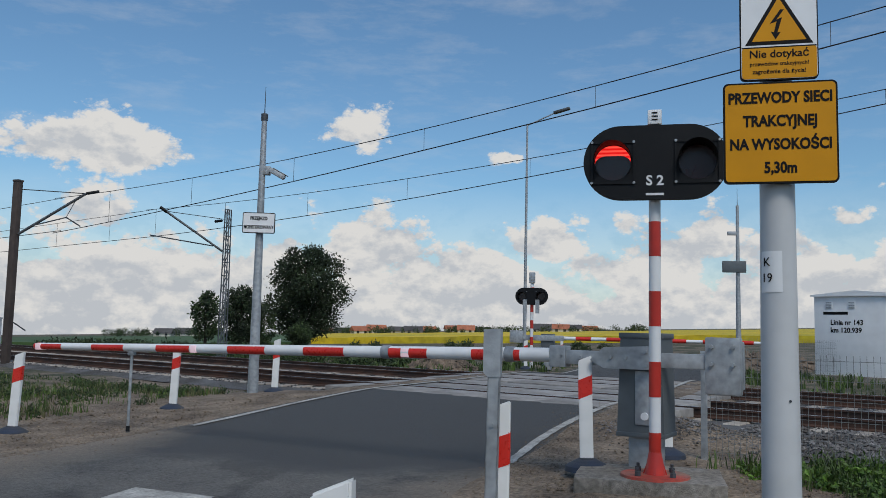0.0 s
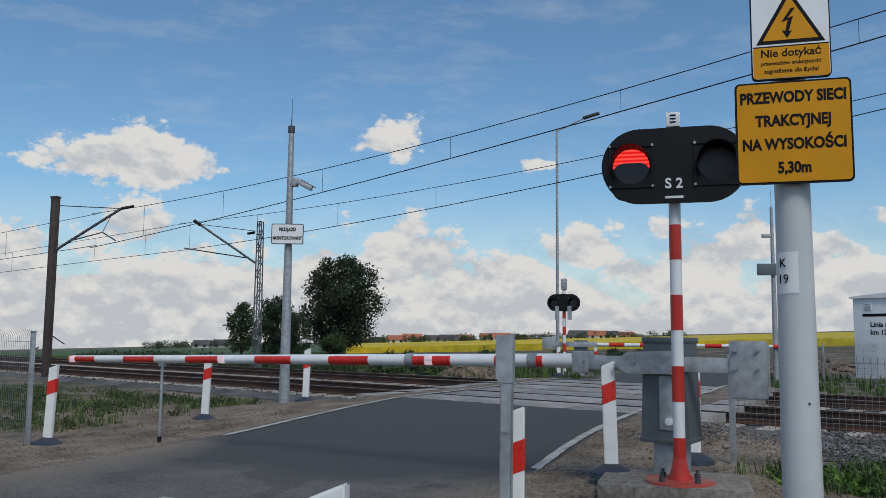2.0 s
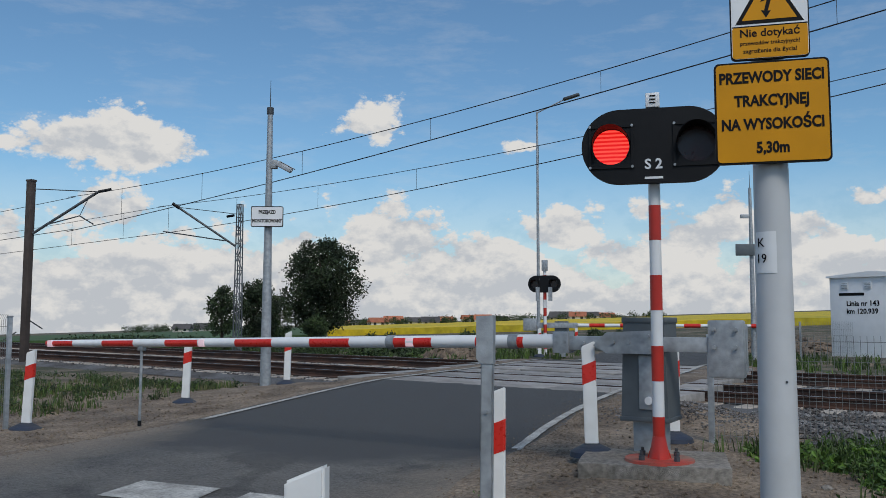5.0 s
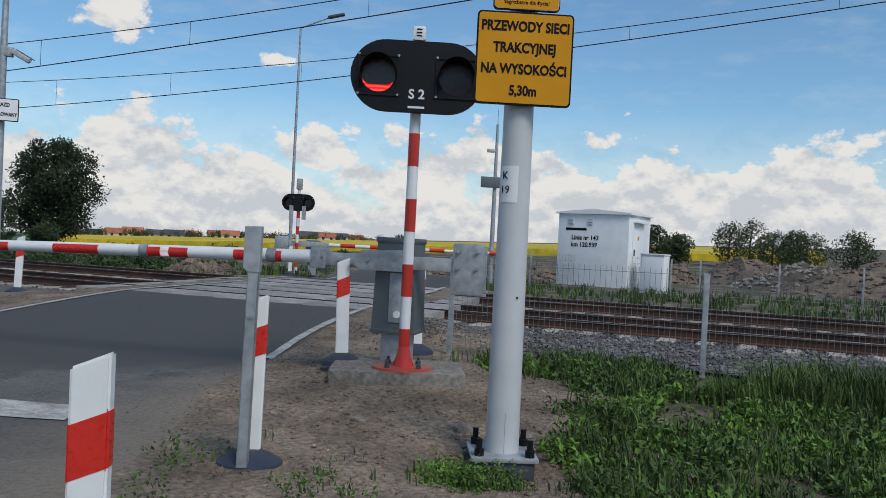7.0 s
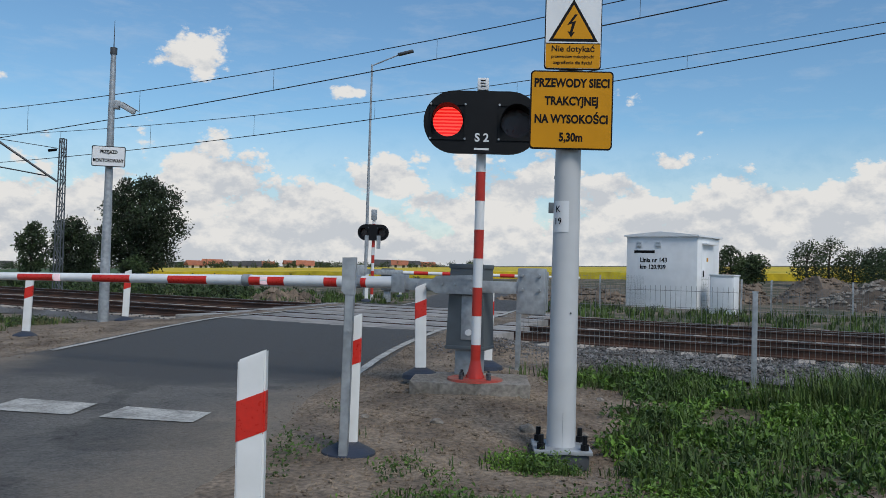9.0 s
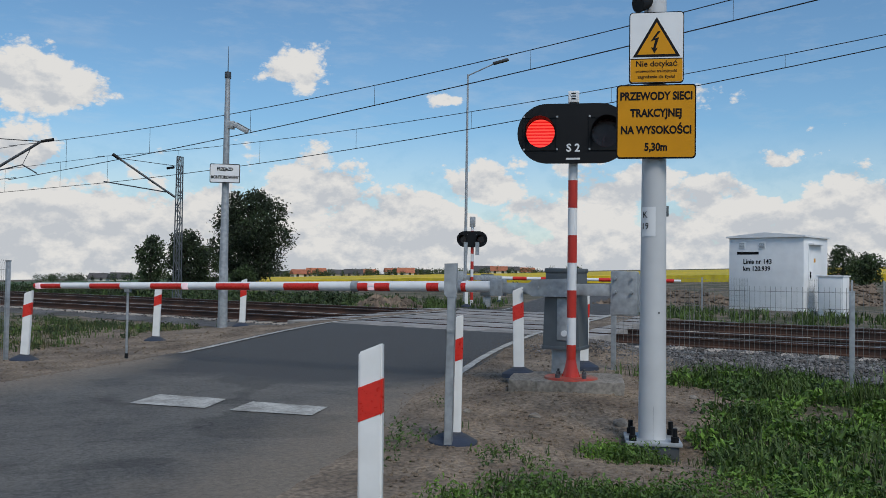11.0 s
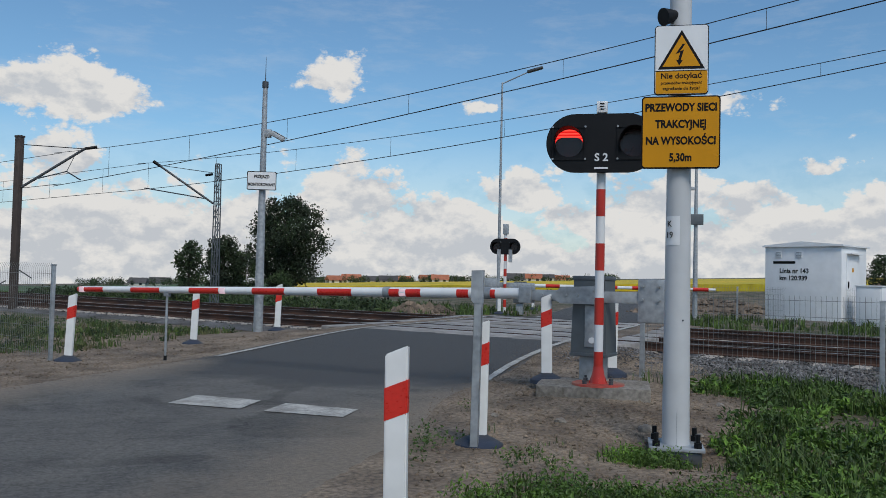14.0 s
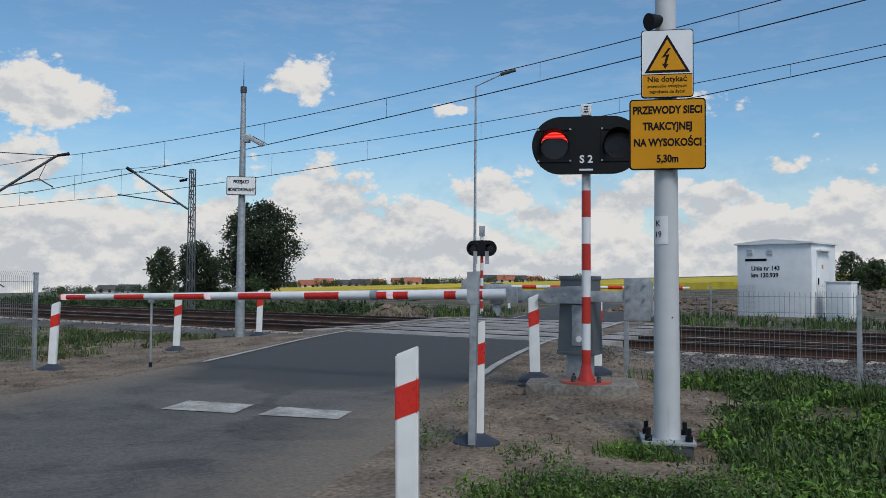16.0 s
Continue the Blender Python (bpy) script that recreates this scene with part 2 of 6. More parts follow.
M = dict(
    asphalt_old=material("old_asphalt", (0.14, 0.131, 0.12), 0.9, 0, 0.45, 55, 1.0, (0.078, 0.075, 0.072), 0.5, fine=140),
    asphalt_new=material("new_asphalt", (0.074, 0.073, 0.075), 0.85, 0, 0.18, 30, 0.5, (0.06, 0.06, 0.062), 0.5, fine=160),
    paint_line=material("road_paint", (0.45, 0.44, 0.41), 0.8, 0, 0.35, 40, 0.4, (0.26, 0.25, 0.23), 4.0, fine=120),
    soil=material("sandy_soil", (0.235, 0.182, 0.132), 0.95, 0, 0.5, 24, 1.0, (0.125, 0.093, 0.066), 1.5, fine=60),
    white_paint=material("white_paint", (0.74, 0.75, 0.76), 0.35, 0, 0.05, 5, 0.03, (0.66, 0.67, 0.68)),
    mast_paint=material("pale_grey_mast_paint", (0.52, 0.53, 0.545), 0.4, 0, 0.05, 5, 0.03, (0.46, 0.47, 0.48)),
    white_plastic=material("white_plastic", (0.78, 0.79, 0.8), 0.4, 0, 0.06, 6, 0.03, (0.66, 0.66, 0.64)),
    red_paint=material("red_paint", (0.5, 0.028, 0.016), 0.38, 0, 0.1, 7, 0.03),
    dusty_red=material("dusty_red_paint", (0.40, 0.05, 0.032), 0.7, 0, 0.25, 14, 0.2, (0.26, 0.155, 0.11)),
    red_film=material("red_reflective_film", (0.6, 0.026, 0.016), 0.3, 0, 0.08, 40, 0.1),
    galvanised=material("galvanised_steel", (0.37, 0.39, 0.41), 0.5, 0.4, 0.2, 14, 0.12, (0.27, 0.29, 0.305)),
    fence_wire=material("grey_fence_wire", (0.2, 0.21, 0.205), 0.55, 0.2, 0.1, 8, 0),
    grey_steel=material("grey_painted_steel", (0.10, 0.115, 0.125), 0.5, 0.2, 0.1, 8, 0.05),
    tower_steel=material("blue_grey_steel", (0.11, 0.125, 0.14), 0.6, 0.3, 0.15, 6, 0.05),
    dark_steel=material("dark_steel", (0.075, 0.082, 0.09), 0.5, 0.4, 0.15, 9, 0.05),
    black=material("black_powder_coat", (0.007, 0.0075, 0.009), 0.55, 0, 0.15, 12, 0.05, spec=0.22),
    rubber=material("dark_rubber", (0.02, 0.03, 0.055), 0.7, 0, 0.2, 12, 0.15, (0.05, 0.05, 0.05)),
    yellow_sign=material("yellow_reflective_sheet", (0.6, 0.262, 0.004), 0.45, 0, 0.05, 5, 0.0, spec=0.2),
    white_sign=material("white_reflective_sheet", (0.72, 0.73, 0.74), 0.35, 0, 0.04, 5, 0.0),
    ink=material("black_print", (0.008, 0.008, 0.009), 0.6, 0, 0.1, 9, 0.0, spec=0.12),
    concrete=material("weathered_concrete", (0.27, 0.245, 0.215), 0.9, 0, 0.35, 22, 0.8, (0.19, 0.165, 0.135)),
    slab=material("crossing_slab_concrete", (0.30, 0.285, 0.27), 0.9, 0, 0.18, 8, 0.3, (0.2, 0.185, 0.17), random_obj=0.15),
    sleeper=material("sleeper_concrete", (0.42, 0.385, 0.34), 0.9, 0, 0.2, 8, 0.3, (0.27, 0.22, 0.18), random_obj=0.15),
    rail=material("rusty_rail", (0.075, 0.036, 0.023), 0.8, 0.1, 0.25, 20, 0.2, (0.04, 0.023, 0.018), 1.5),
    rail_head=material("worn_rail_head", (0.35, 0.31, 0.28), 0.35, 0.8, 0.15, 20, 0.05),
    ballast=material("ballast_stone", (0.17, 0.165, 0.165), 0.9, 0, 0.3, 20, 0.6, (0.085, 0.075, 0.068), 1.2, islands=0.6),
    pole_concrete=material("dark_catenary_pole", (0.07, 0.052, 0.045), 0.85, 0, 0.2, 7, 0.3),
    grass=material("grass_blades", (0.07, 0.118, 0.02), 0.75, 0, 0.4, 3, 0, (0.028, 0.05, 0.01), 0.8, islands=0.4),
    dry_grass=material("dry_grass_blades", (0.12, 0.11, 0.05), 0.8, 0, 0.25, 3, 0, (0.12, 0.12, 0.05), 0.8, islands=0.4),
    weed=material("weed_leaves", (0.088, 0.17, 0.017), 0.6, 0, 0.45, 3, 0, (0.038, 0.078, 0.01), 0.9, islands=0.45),
    leaf=material("tree_leaves", (0.02, 0.036, 0.01), 0.7, 0, 0.3, 1.5, 0, (0.011, 0.021, 0.007), 0.6, islands=0.5),
    leaf_light=material("bush_leaves", (0.036, 0.062, 0.016), 0.7, 0, 0.35, 1.5, 0, (0.018, 0.033, 0.01), 0.6, islands=0.5),
    bark=material("tree_bark", (0.07, 0.055, 0.042), 0.9, 0, 0.3, 6, 0.6),
    green_field=material("green_crop", (0.055, 0.10, 0.028), 0.9, 0, 0.2, 0.9, 0.6, (0.04, 0.078, 0.022), 0.02, fine=3),
    rape_field=material("rapeseed_bloom", (0.62, 0.43, 0.012), 0.9, 0, 0.25, 1.2, 0.6, (0.42, 0.34, 0.02), 0.05, fine=3),
    white_wall=material("container_paint", (0.78, 0.79, 0.80), 0.45, 0, 0.04, 3, 0.02, (0.7, 0.715, 0.73)),
    roof_red=material("clay_roof", (0.4, 0.14, 0.075), 0.85, 0, 0.2, 1, 0.1, random_obj=0.25),
    roof_dark=material("dark_roof", (0.08, 0.075, 0.075), 0.8, 0, 0.2, 1, 0.1, random_obj=0.25),
    plaster=material("house_plaster", (0.66, 0.62, 0.55), 0.9, 0, 0.1, 1, 0.1, random_obj=0.2),
    rubble=material("rubble_heap", (0.16, 0.118, 0.085), 0.95, 0, 0.3, 3, 0.8, (0.11, 0.085, 0.065), 0.5, islands=0.4),
    lens_dark=material("dark_red_lens", (0.03, 0.004, 0.004), 0.2, 0, 0.2, 20, 0.1),
    lens_lit=material("glowing_red_light", (0.3, 0.01, 0.01), 0.5, 0, 0.1, 30, 0, emit=(1.0, 0.03, 0.025, 0.95)),
    boom_light=material("pale_boom_light", (0.75, 0.6, 0.63), 0.3, 0, 0.05, 9, 0, emit=(1.0, 0.55, 0.62, 0.25)),
    wire=material("overhead_wire", (0.035, 0.035, 0.037), 0.6, 0.5, 0.1, 5, 0),
    glass_dark=material("dark_window", (0.03, 0.035, 0.04), 0.1, 0, 0.1, 3, 0),
    orange=material("orange_plastic", (0.42, 0.16, 0.09), 0.6, 0, 0.15, 9, 0.1),
)



def resurfaced():
    """Beyond the stop line the road has a darker, newer layer."""
    nt = M["asphalt_old"].node_tree
    N, L = nt.nodes.new, nt.links.new
    b = nt.nodes["Principled BSDF"]
    old = b.inputs["Base Color"].links[0].from_socket
    geo, dt, n = N("ShaderNodeNewGeometry"), N("ShaderNodeVectorMath"), N("ShaderNodeTexNoise")
    dt.operation = "DOT_PRODUCT"
    dt.inputs[1].default_value = (0.755, 0.656, 0)
    n.inputs["Scale"].default_value, n.inputs["Detail"].default_value = 0.9, 6
    L(geo.outputs["Position"], dt.inputs[0]), L(geo.outputs["Position"], n.inputs["Vector"])
    ad = N("ShaderNodeMath")
    ad.operation = "MULTIPLY_ADD"
    L(n.outputs["Fac"], ad.inputs[0])
    ad.inputs[1].default_value = 2.2
    L(dt.outputs["Value"], ad.inputs[2])
    mr = N("ShaderNodeMapRange")
    mr.inputs["From Min"].default_value, mr.inputs["From Max"].default_value = 9.3, 10.0
    L(ad.outputs[0], mr.inputs["Value"])
    # Tar seams and fine cracks in the old layer.
    vo, wn = N("ShaderNodeTexVoronoi"), N("ShaderNodeTexNoise")
    vo.feature, vo.inputs["Scale"].default_value = "DISTANCE_TO_EDGE", 0.75
    wn.inputs["Scale"].default_value, wn.inputs["Detail"].default_value = 2.5, 5
    add = N("ShaderNodeVectorMath")
    add.operation = "MULTIPLY_ADD"
    L(wn.outputs["Color"], add.inputs[0])
    add.inputs[1].default_value = (0.9, 0.9, 0)
    L(geo.outputs["Position"], wn.inputs["Vector"]), L(geo.outputs["Position"], add.inputs[2]), L(add.outputs[0], vo.inputs["Vector"])
    cr = N("ShaderNodeMapRange")
    cr.inputs["From Max"].default_value, cr.inputs["To Min"].default_value = 0.012, 0.45
    L(vo.outputs["Distance"], cr.inputs["Value"])
    mul = N("ShaderNodeMix")
    mul.data_type, mul.blend_type = "RGBA", "MULTIPLY"
    mul.inputs["Factor"].default_value = 0.8
    L(old, mul.inputs["A"]), L(cr.outputs[0], mul.inputs["B"])
    # Pale dust on the old layer.
    sp, sr, sm = N("ShaderNodeTexNoise"), N("ShaderNodeMapRange"), N("ShaderNodeMix")
    sp.inputs["Scale"].default_value, sp.inputs["Detail"].default_value, sp.inputs["Roughness"].default_value = 22.0, 9, 0.88
    L(geo.outputs["Position"], sp.inputs["Vector"])
    sr.inputs["From Min"].default_value, sr.inputs["From Max"].default_value = 0.34, 0.68
    sr.inputs["To Min"].default_value, sr.inputs["To Max"].default_value = 0.45, 1.6
    L(sp.outputs["Fac"], sr.inputs["Value"])
    sm.data_type, sm.blend_type = "RGBA", "MULTIPLY"
    sm.inputs["Factor"].default_value = 1.0
    dn, dr, dm = N("ShaderNodeTexNoise"), N("ShaderNodeMapRange"), N("ShaderNodeMix")
    dn.inputs["Scale"].default_value, dn.inputs["Detail"].default_value, dn.inputs["Roughness"].default_value = 1.6, 8, 0.75
    L(geo.outputs["Position"], dn.inputs["Vector"])
    dr.inputs["From Min"].default_value, dr.inputs["From Max"].default_value, dr.inputs["To Max"].default_value = 0.36, 0.72, 0.8
    L(dn.outputs["Fac"], dr.inputs["Value"])
    dm.data_type = "RGBA"
    L(dr.outputs[0], dm.inputs["Factor"]), L(mul.outputs["Result"], dm.inputs["A"])
    dm.inputs["B"].default_value = (0.2, 0.188, 0.168, 1)
    mix = N("ShaderNodeMix")
    mix.data_type = "RGBA"
    mix.inputs["B"].default_value = (0.074, 0.073, 0.073, 1)
    # Dark mended patches in the old layer.
    pn, pr, pm = N("ShaderNodeTexNoise"), N("ShaderNodeMapRange"), N("ShaderNodeMix")
    pn.inputs["Scale"].default_value, pn.inputs["Detail"].default_value, pn.inputs["Distortion"].default_value = 0.55, 3, 0.6
    L(geo.outputs["Position"], pn.inputs["Vector"])
    pr.inputs["From Min"].default_value, pr.inputs["From Max"].default_value, pr.inputs["To Min"].default_value, pr.inputs["To Max"].default_value = 0.55, 0.58, 1.0, 0.68
    L(pn.outputs["Fac"], pr.inputs["Value"])
    pm.data_type, pm.blend_type = "RGBA", "MULTIPLY"
    pm.inputs["Factor"].default_value = 1.0
    L(dm.outputs["Result"], pm.inputs["A"]), L(pr.outputs[0], pm.inputs["B"])
    L(pm.outputs["Result"], sm.inputs["A"]), L(sr.outputs[0], sm.inputs["B"])
    L(mr.outputs[0], mix.inputs["Factor"]), L(sm.outputs["Result"], mix.inputs["A"])
    # Faint wheel tracks and sand drifting in from the edges.
    at, am, sn = N("ShaderNodeAttribute"), N("ShaderNodeMath"), N("ShaderNodeMix")
    at.attribute_name = "sand"
    am.operation, am.use_clamp = "MULTIPLY_ADD", True
    L(dn.outputs["Fac"], am.inputs[0])
    am.inputs[1].default_value = 1.3
    ac = N("ShaderNodeMath")
    ac.operation = "MULTIPLY_ADD"
    ac.inputs[1].default_value, ac.inputs[2].default_value = 1.6, -0.95
    L(at.outputs["Fac"], ac.inputs[0]), L(ac.outputs[0], am.inputs[2])
    tint = N("ShaderNodeMix")
    tint.data_type, tint.blend_type = "RGBA", "MULTIPLY"
    tint.inputs["Factor"].default_value, tint.inputs["A"].default_value = 0.7, (0.235, 0.195, 0.152, 1)
    L(sr.outputs[0], tint.inputs["B"])
    sn.data_type = "RGBA"
    L(am.outputs[0], sn.inputs["Factor"]), L(mix.outputs["Result"], sn.inputs["A"]), L(tint.outputs["Result"], sn.inputs["B"])
    L(sn.outputs["Result"], b.inputs["Base Color"])


resurfaced()


def banded_lamp():
    """The lit lamp: its red glow runs in brighter and dimmer horizontal bands."""
    m = M["lens_lit"]
    nt = m.node_tree
    b = nt.nodes["Principled BSDF"]
    tc = nt.nodes.new("ShaderNodeTexCoord")
    wv = nt.nodes.new("ShaderNodeTexWave")
    wv.bands_direction = "Z"
    wv.inputs["Scale"].default_value, wv.inputs["Distortion"].default_value, wv.inputs["Detail"].default_value = 9.0, 0.6, 1.0
    nt.links.new(tc.outputs["Object"], wv.inputs["Vector"])
    ramp = nt.nodes.new("ShaderNodeValToRGB")
    ramp.color_ramp.elements[0].position, ramp.color_ramp.elements[0].color = 0.25, (0.78, 0.008, 0.008, 1)
    ramp.color_ramp.elements[1].position, ramp.color_ramp.elements[1].color = 0.8, (1.0, 0.085, 0.06, 1)
    nt.links.new(wv.outputs["Fac"], ramp.inputs["Fac"])
    nt.links.new(ramp.outputs["Color"], b.inputs["Emission Color"])
    b.inputs["Emission Strength"].default_value = 1.15


banded_lamp()


# ---- builders ----
def box(bm, x0, x1, y0, y1, z0, z1, bevel=0.0, m=None):
    r = bmesh.ops.create_cube(bm, size=1.0, matrix=(m or Matrix()) @ Matrix.LocRotScale(((x0 + x1) / 2, (y0 + y1) / 2, (z0 + z1) / 2), None, (x1 - x0, y1 - y0, z1 - z0)))
    if bevel:
        edges = list({e for v in r["verts"] for e in v.link_edges})
        bmesh.ops.bevel(bm, geom=edges, offset=bevel, segments=2, affect="EDGES", profile=0.6)
    return bm


def rod(bm, a, b, r0, r1=None, seg=10, caps=True):
    a, b = Vector(a), Vector(b)
    m = Matrix.Translation((a + b) / 2) @ (b - a).to_track_quat("Z", "Y").to_matrix().to_4x4()
    bmesh.ops.create_cone(bm, cap_ends=caps, segments=seg, radius1=r0, radius2=r0 if r1 is None else r1, depth=(b - a).length, matrix=m)
    return bm


def tube(bm, pts, r, seg=6):
    """One connected tube through the given places."""
    rings = []
    for i, p in enumerate(pts):
        d = (pts[min(i + 1, len(pts) - 1)] - pts[max(i - 1, 0)]).normalized()
        a = d.cross(Vector((0, 0, 1))).normalized()
        b = a.cross(d)
        rings.append([bm.verts.new(p + a * (r * math.cos(2 * math.pi * k / seg)) + b * (r * math.sin(2 * math.pi * k / seg))) for k in range(seg)])
    for s, t in zip(rings, rings[1:]):
        for k in range(seg):
            bm.faces.new((s[k], s[(k + 1) % seg], t[(k + 1) % seg], t[k]))
    return bm


def prism(bm, outline, y0, y1):
    """A slab whose outline lies in x and z, from y0 to y1."""
    front = [bm.verts.new((x, y0, z)) for x, z in outline]
    back = [bm.verts.new((x, y1, z)) for x, z in outline]
    n = len(outline)
    bm.faces.new(front), bm.faces.new(back[::-1])
    for i in range(n):
        bm.faces.new((front[i], back[i], back[(i + 1) % n], front[(i + 1) % n]))
    bmesh.ops.recalc_face_normals(bm, faces=bm.faces)
    return bm


def rounded(w, h, r, n=6):
    pts = []
    for cx, cz, a0 in ((w / 2 - r, h / 2 - r, 0), (-w / 2 + r, h / 2 - r, 90), (-w / 2 + r, -h / 2 + r, 180), (w / 2 - r, -h / 2 + r, 270)):
        for i in range(n + 1):
            a = radians(a0 + 90 * i / n)
            pts.append((cx + r * math.cos(a), cz + r * math.sin(a)))
    return pts


def mesh_of(name, bm, mat, smooth=True):
    me = bpy.data.meshes.new(name)
    bm.to_mesh(me)
    bm.free()
    for m in mat if isinstance(mat, (list, tuple)) else [mat]:
        me.materials.append(m)
    if smooth:
        me.shade_smooth()
        me.set_sharp_from_angle(angle=radians(35))
    return me


def part(name, bm, mat, parent, label="", at=None):
    ob = new(name, mesh_of(name, bm, mat))
    ob.parent = parent
    if at is not None:
        ob.matrix_basis = at
    return tagged(ob, label)


def thing(name, label, category, m, group=""):
    ob = new(name)
    ob.empty_display_size = 0.1
    ob.matrix_basis = m
    return tagged(ob, label, category, group)


def solid(name, bm, mat, label="", category="", kind="", m=None):
    ob = new(name, mesh_of(name, bm, mat))
    if m is not None:
        ob.matrix_basis = m
    return tagged(ob, label, category, kind=kind)


def B():
    return bmesh.new()


def words(name, text, size, mat, parent, m, align="CENTER", bold=0.0, width=1.0):
    """Lettering in the built-in font, as a thin mesh lying in the local x-z plane."""
    cu = bpy.data.curves.new(name, "FONT")
    cu.body, cu.size, cu.align_x, cu.align_y, cu.extrude, cu.offset, cu.resolution_u = text, size, align, "CENTER", 0.0008, bold, 3
    tmp = bpy.data.objects.new(name, cu)
    scene.collection.objects.link(tmp)
    dg = bpy.context.evaluated_depsgraph_get()
    me = bpy.data.meshes.new_from_object(tmp.evaluated_get(dg))
    bpy.data.objects.remove(tmp)
    bpy.data.curves.remove(cu)
    me.transform(Matrix.Rotation(radians(90), 4, "X") @ Matrix.Diagonal((width, 1, 1, 1)))
    me.materials.clear()
    me.materials.append(mat)
    ob = new(name, me)
    ob.parent = parent
    ob.matrix_basis = m
    return ob


def here(x, y, z=0.0, turn=0.0, lean=(0, 0)):
    p = plan(x, y, z)
    return pose(p.x, p.y, p.z, lean[0], lean[1], turn)


# ---- ground, road, track ----
RIGHT, AHEAD = Vector((0.819, -0.573, 0)), Vector((0.573, 0.819, 0))
TN, TD = Vector((0.947, 0.32, 0)), Vector((-0.32, 0.947, 0))  # across and along the track
TRACKS = (13.3 * K, 17.3 * K)
RAIL_TOP = 0.27


def smooth(a, b, v):
    v = min(1.0, max(0.0, (v - a) / (b - a)))
    return v * v * (3 - 2 * v)


def ground_z(x, y):
    p = Vector((x, y, 0))
    depth, lat, n = p.dot(AHEAD), p.dot(RIGHT), p.dot(TN)
    z = 0.031 * lat * smooth(38, 95, depth) - 0.02
    if p.length < 60:
        z += (0.03 + 0.03 * smooth(8, 16, p.length)) * noise.noise((x * 0.35, y * 0.35, 0)) + 0.02 * noise.noise((x * 1.3, y * 1.3, 3))
        z -= 0.28 * smooth(2.2, 4.6, lat - 0.25 * depth) * (1 - smooth(6.2, 7.6, n))
        z += 0.10 * smooth(6, 8.5, n) * (1 - smooth(9.5, 12.0, n))
        q = road_off(x, y)
        far = 4.2 if 11.6 < n < 22.4 else 6.5
        k = smooth(2.9, far, q)
        z = z * k + (road_z(p) - 0.035 + 0.037 * smooth(2.05, 2.6, q)) * (1 - k)
        if p.length < 16:
            rough = smooth(2.5, 3.1, q)
            z += rough * (0.016 * noise.noise((x * 4.1, y * 4.1, 11)) + 0.011 * noise.noise((x * 9.7, y * 9.7, 17)))
        z -= 0.13 * math.exp(-((x - 4.66) ** 2 + (y - 3.42) ** 2) / 0.3)
        z += 0.17 * math.exp(-((x - 8.9) ** 2 + (y - 7.9) ** 2) / 0.5)
        z += 0.10 * math.exp(-((x - 5.75) ** 2 + (y - 5.65) ** 2) / 1.6)
    return z


ROAD = [Vector((x, y, 0)) for x, y in ((-52.6, -40.1), (-15.3, -7.0), (0.5, 6.2), (3.8, 8.95), (6.0, 10.65), (8.86, 12.45), (15.4, 16.5), (24.2, 23.0), (49.1, 44.1), (92.8, 77.7))]


def road_curve():
    pts = []
    for i in range(len(ROAD) - 1):
        a, b, c, d = ROAD[max(0, i - 1)], ROAD[i], ROAD[i + 1], ROAD[min(len(ROAD) - 1, i + 2)]
        for k in range(40):
            t = k / 40
            pts.append(0.5 * ((2 * b) + (c - a) * t + (2 * a - 5 * b + 4 * c - d) * t * t + (3 * b - a - 3 * c + d) * t ** 3))
    return pts + [ROAD[-1]]


CENTRE = road_curve()
COARSE = np.array([(c.x, c.y) for c in CENTRE])


def road_off(x, y):
    return float(((COARSE - (x, y)) ** 2).sum(1).min() ** 0.5)


def road_z(p):
    n = p.dot(TN)
    return 0.004 + (RAIL_TOP - 0.01) * smooth(6.5, 13.2, n) * (1 - smooth(20.8, 27.0, n))


def road_strip(bm, left, right, lift, i0=0, i1=None, ragged=0.0, cond=None, thick=0.0):
    pts = CENTRE[i0:i1]
    rows = []
    sand = bm.verts.layers.float.new("sand")
    for i, c in enumerate(pts):
        a, b = pts[max(0, i - 1)], pts[min(len(pts) - 1, i + 1)]
        side = Vector((-(b - a).y, (b - a).x, 0)).normalized()
        j = ragged * (noise.noise((i * 0.21, left, 5)) + 0.5 * noise.noise((i * 0.8, left, 5))), ragged * (noise.noise((i * 0.21, right, 9)) + 0.5 * noise.noise((i * 0.8, right, 9)))
        row = []
        for k in range(25):
            o = left + j[0] + (right + j[1] - left - j[0]) * k / 24
            v = c + side * o
            vert = bm.verts.new((v.x, v.y, road_z(v) + lift))
            # Sand drifts in from both edges, most of all before the resurfaced stretch.
            near = 1 - smooth(6.2, 8.6, v.dot(TN))
            vert[sand] = max(0.0, 1 - min(o - left, right - o) / (0.3 + 1.3 * near)) * (0.5 + 0.5 * near)
            row.append(vert)
        rows.append(row)
    for r, s in zip(rows, rows[1:]):
        for k in range(24):
            mid = (r[k].co + s[k + 1].co) / 2
            if cond is None or cond(mid):
                bm.faces.new((r[k], r[k + 1], s[k + 1], s[k]))
    bmesh.ops.recalc_face_normals(bm, faces=bm.faces)
    for f in bm.faces:
        if f.normal.z < 0:
            f.normal_flip()
    return bm


def grass_side(x, y):
    """How far into the green verge a place lies, in metres; below zero on the bare soil by the signal."""
    return (x - 4.94) * 0.594 - (y - 3.18) * 0.804


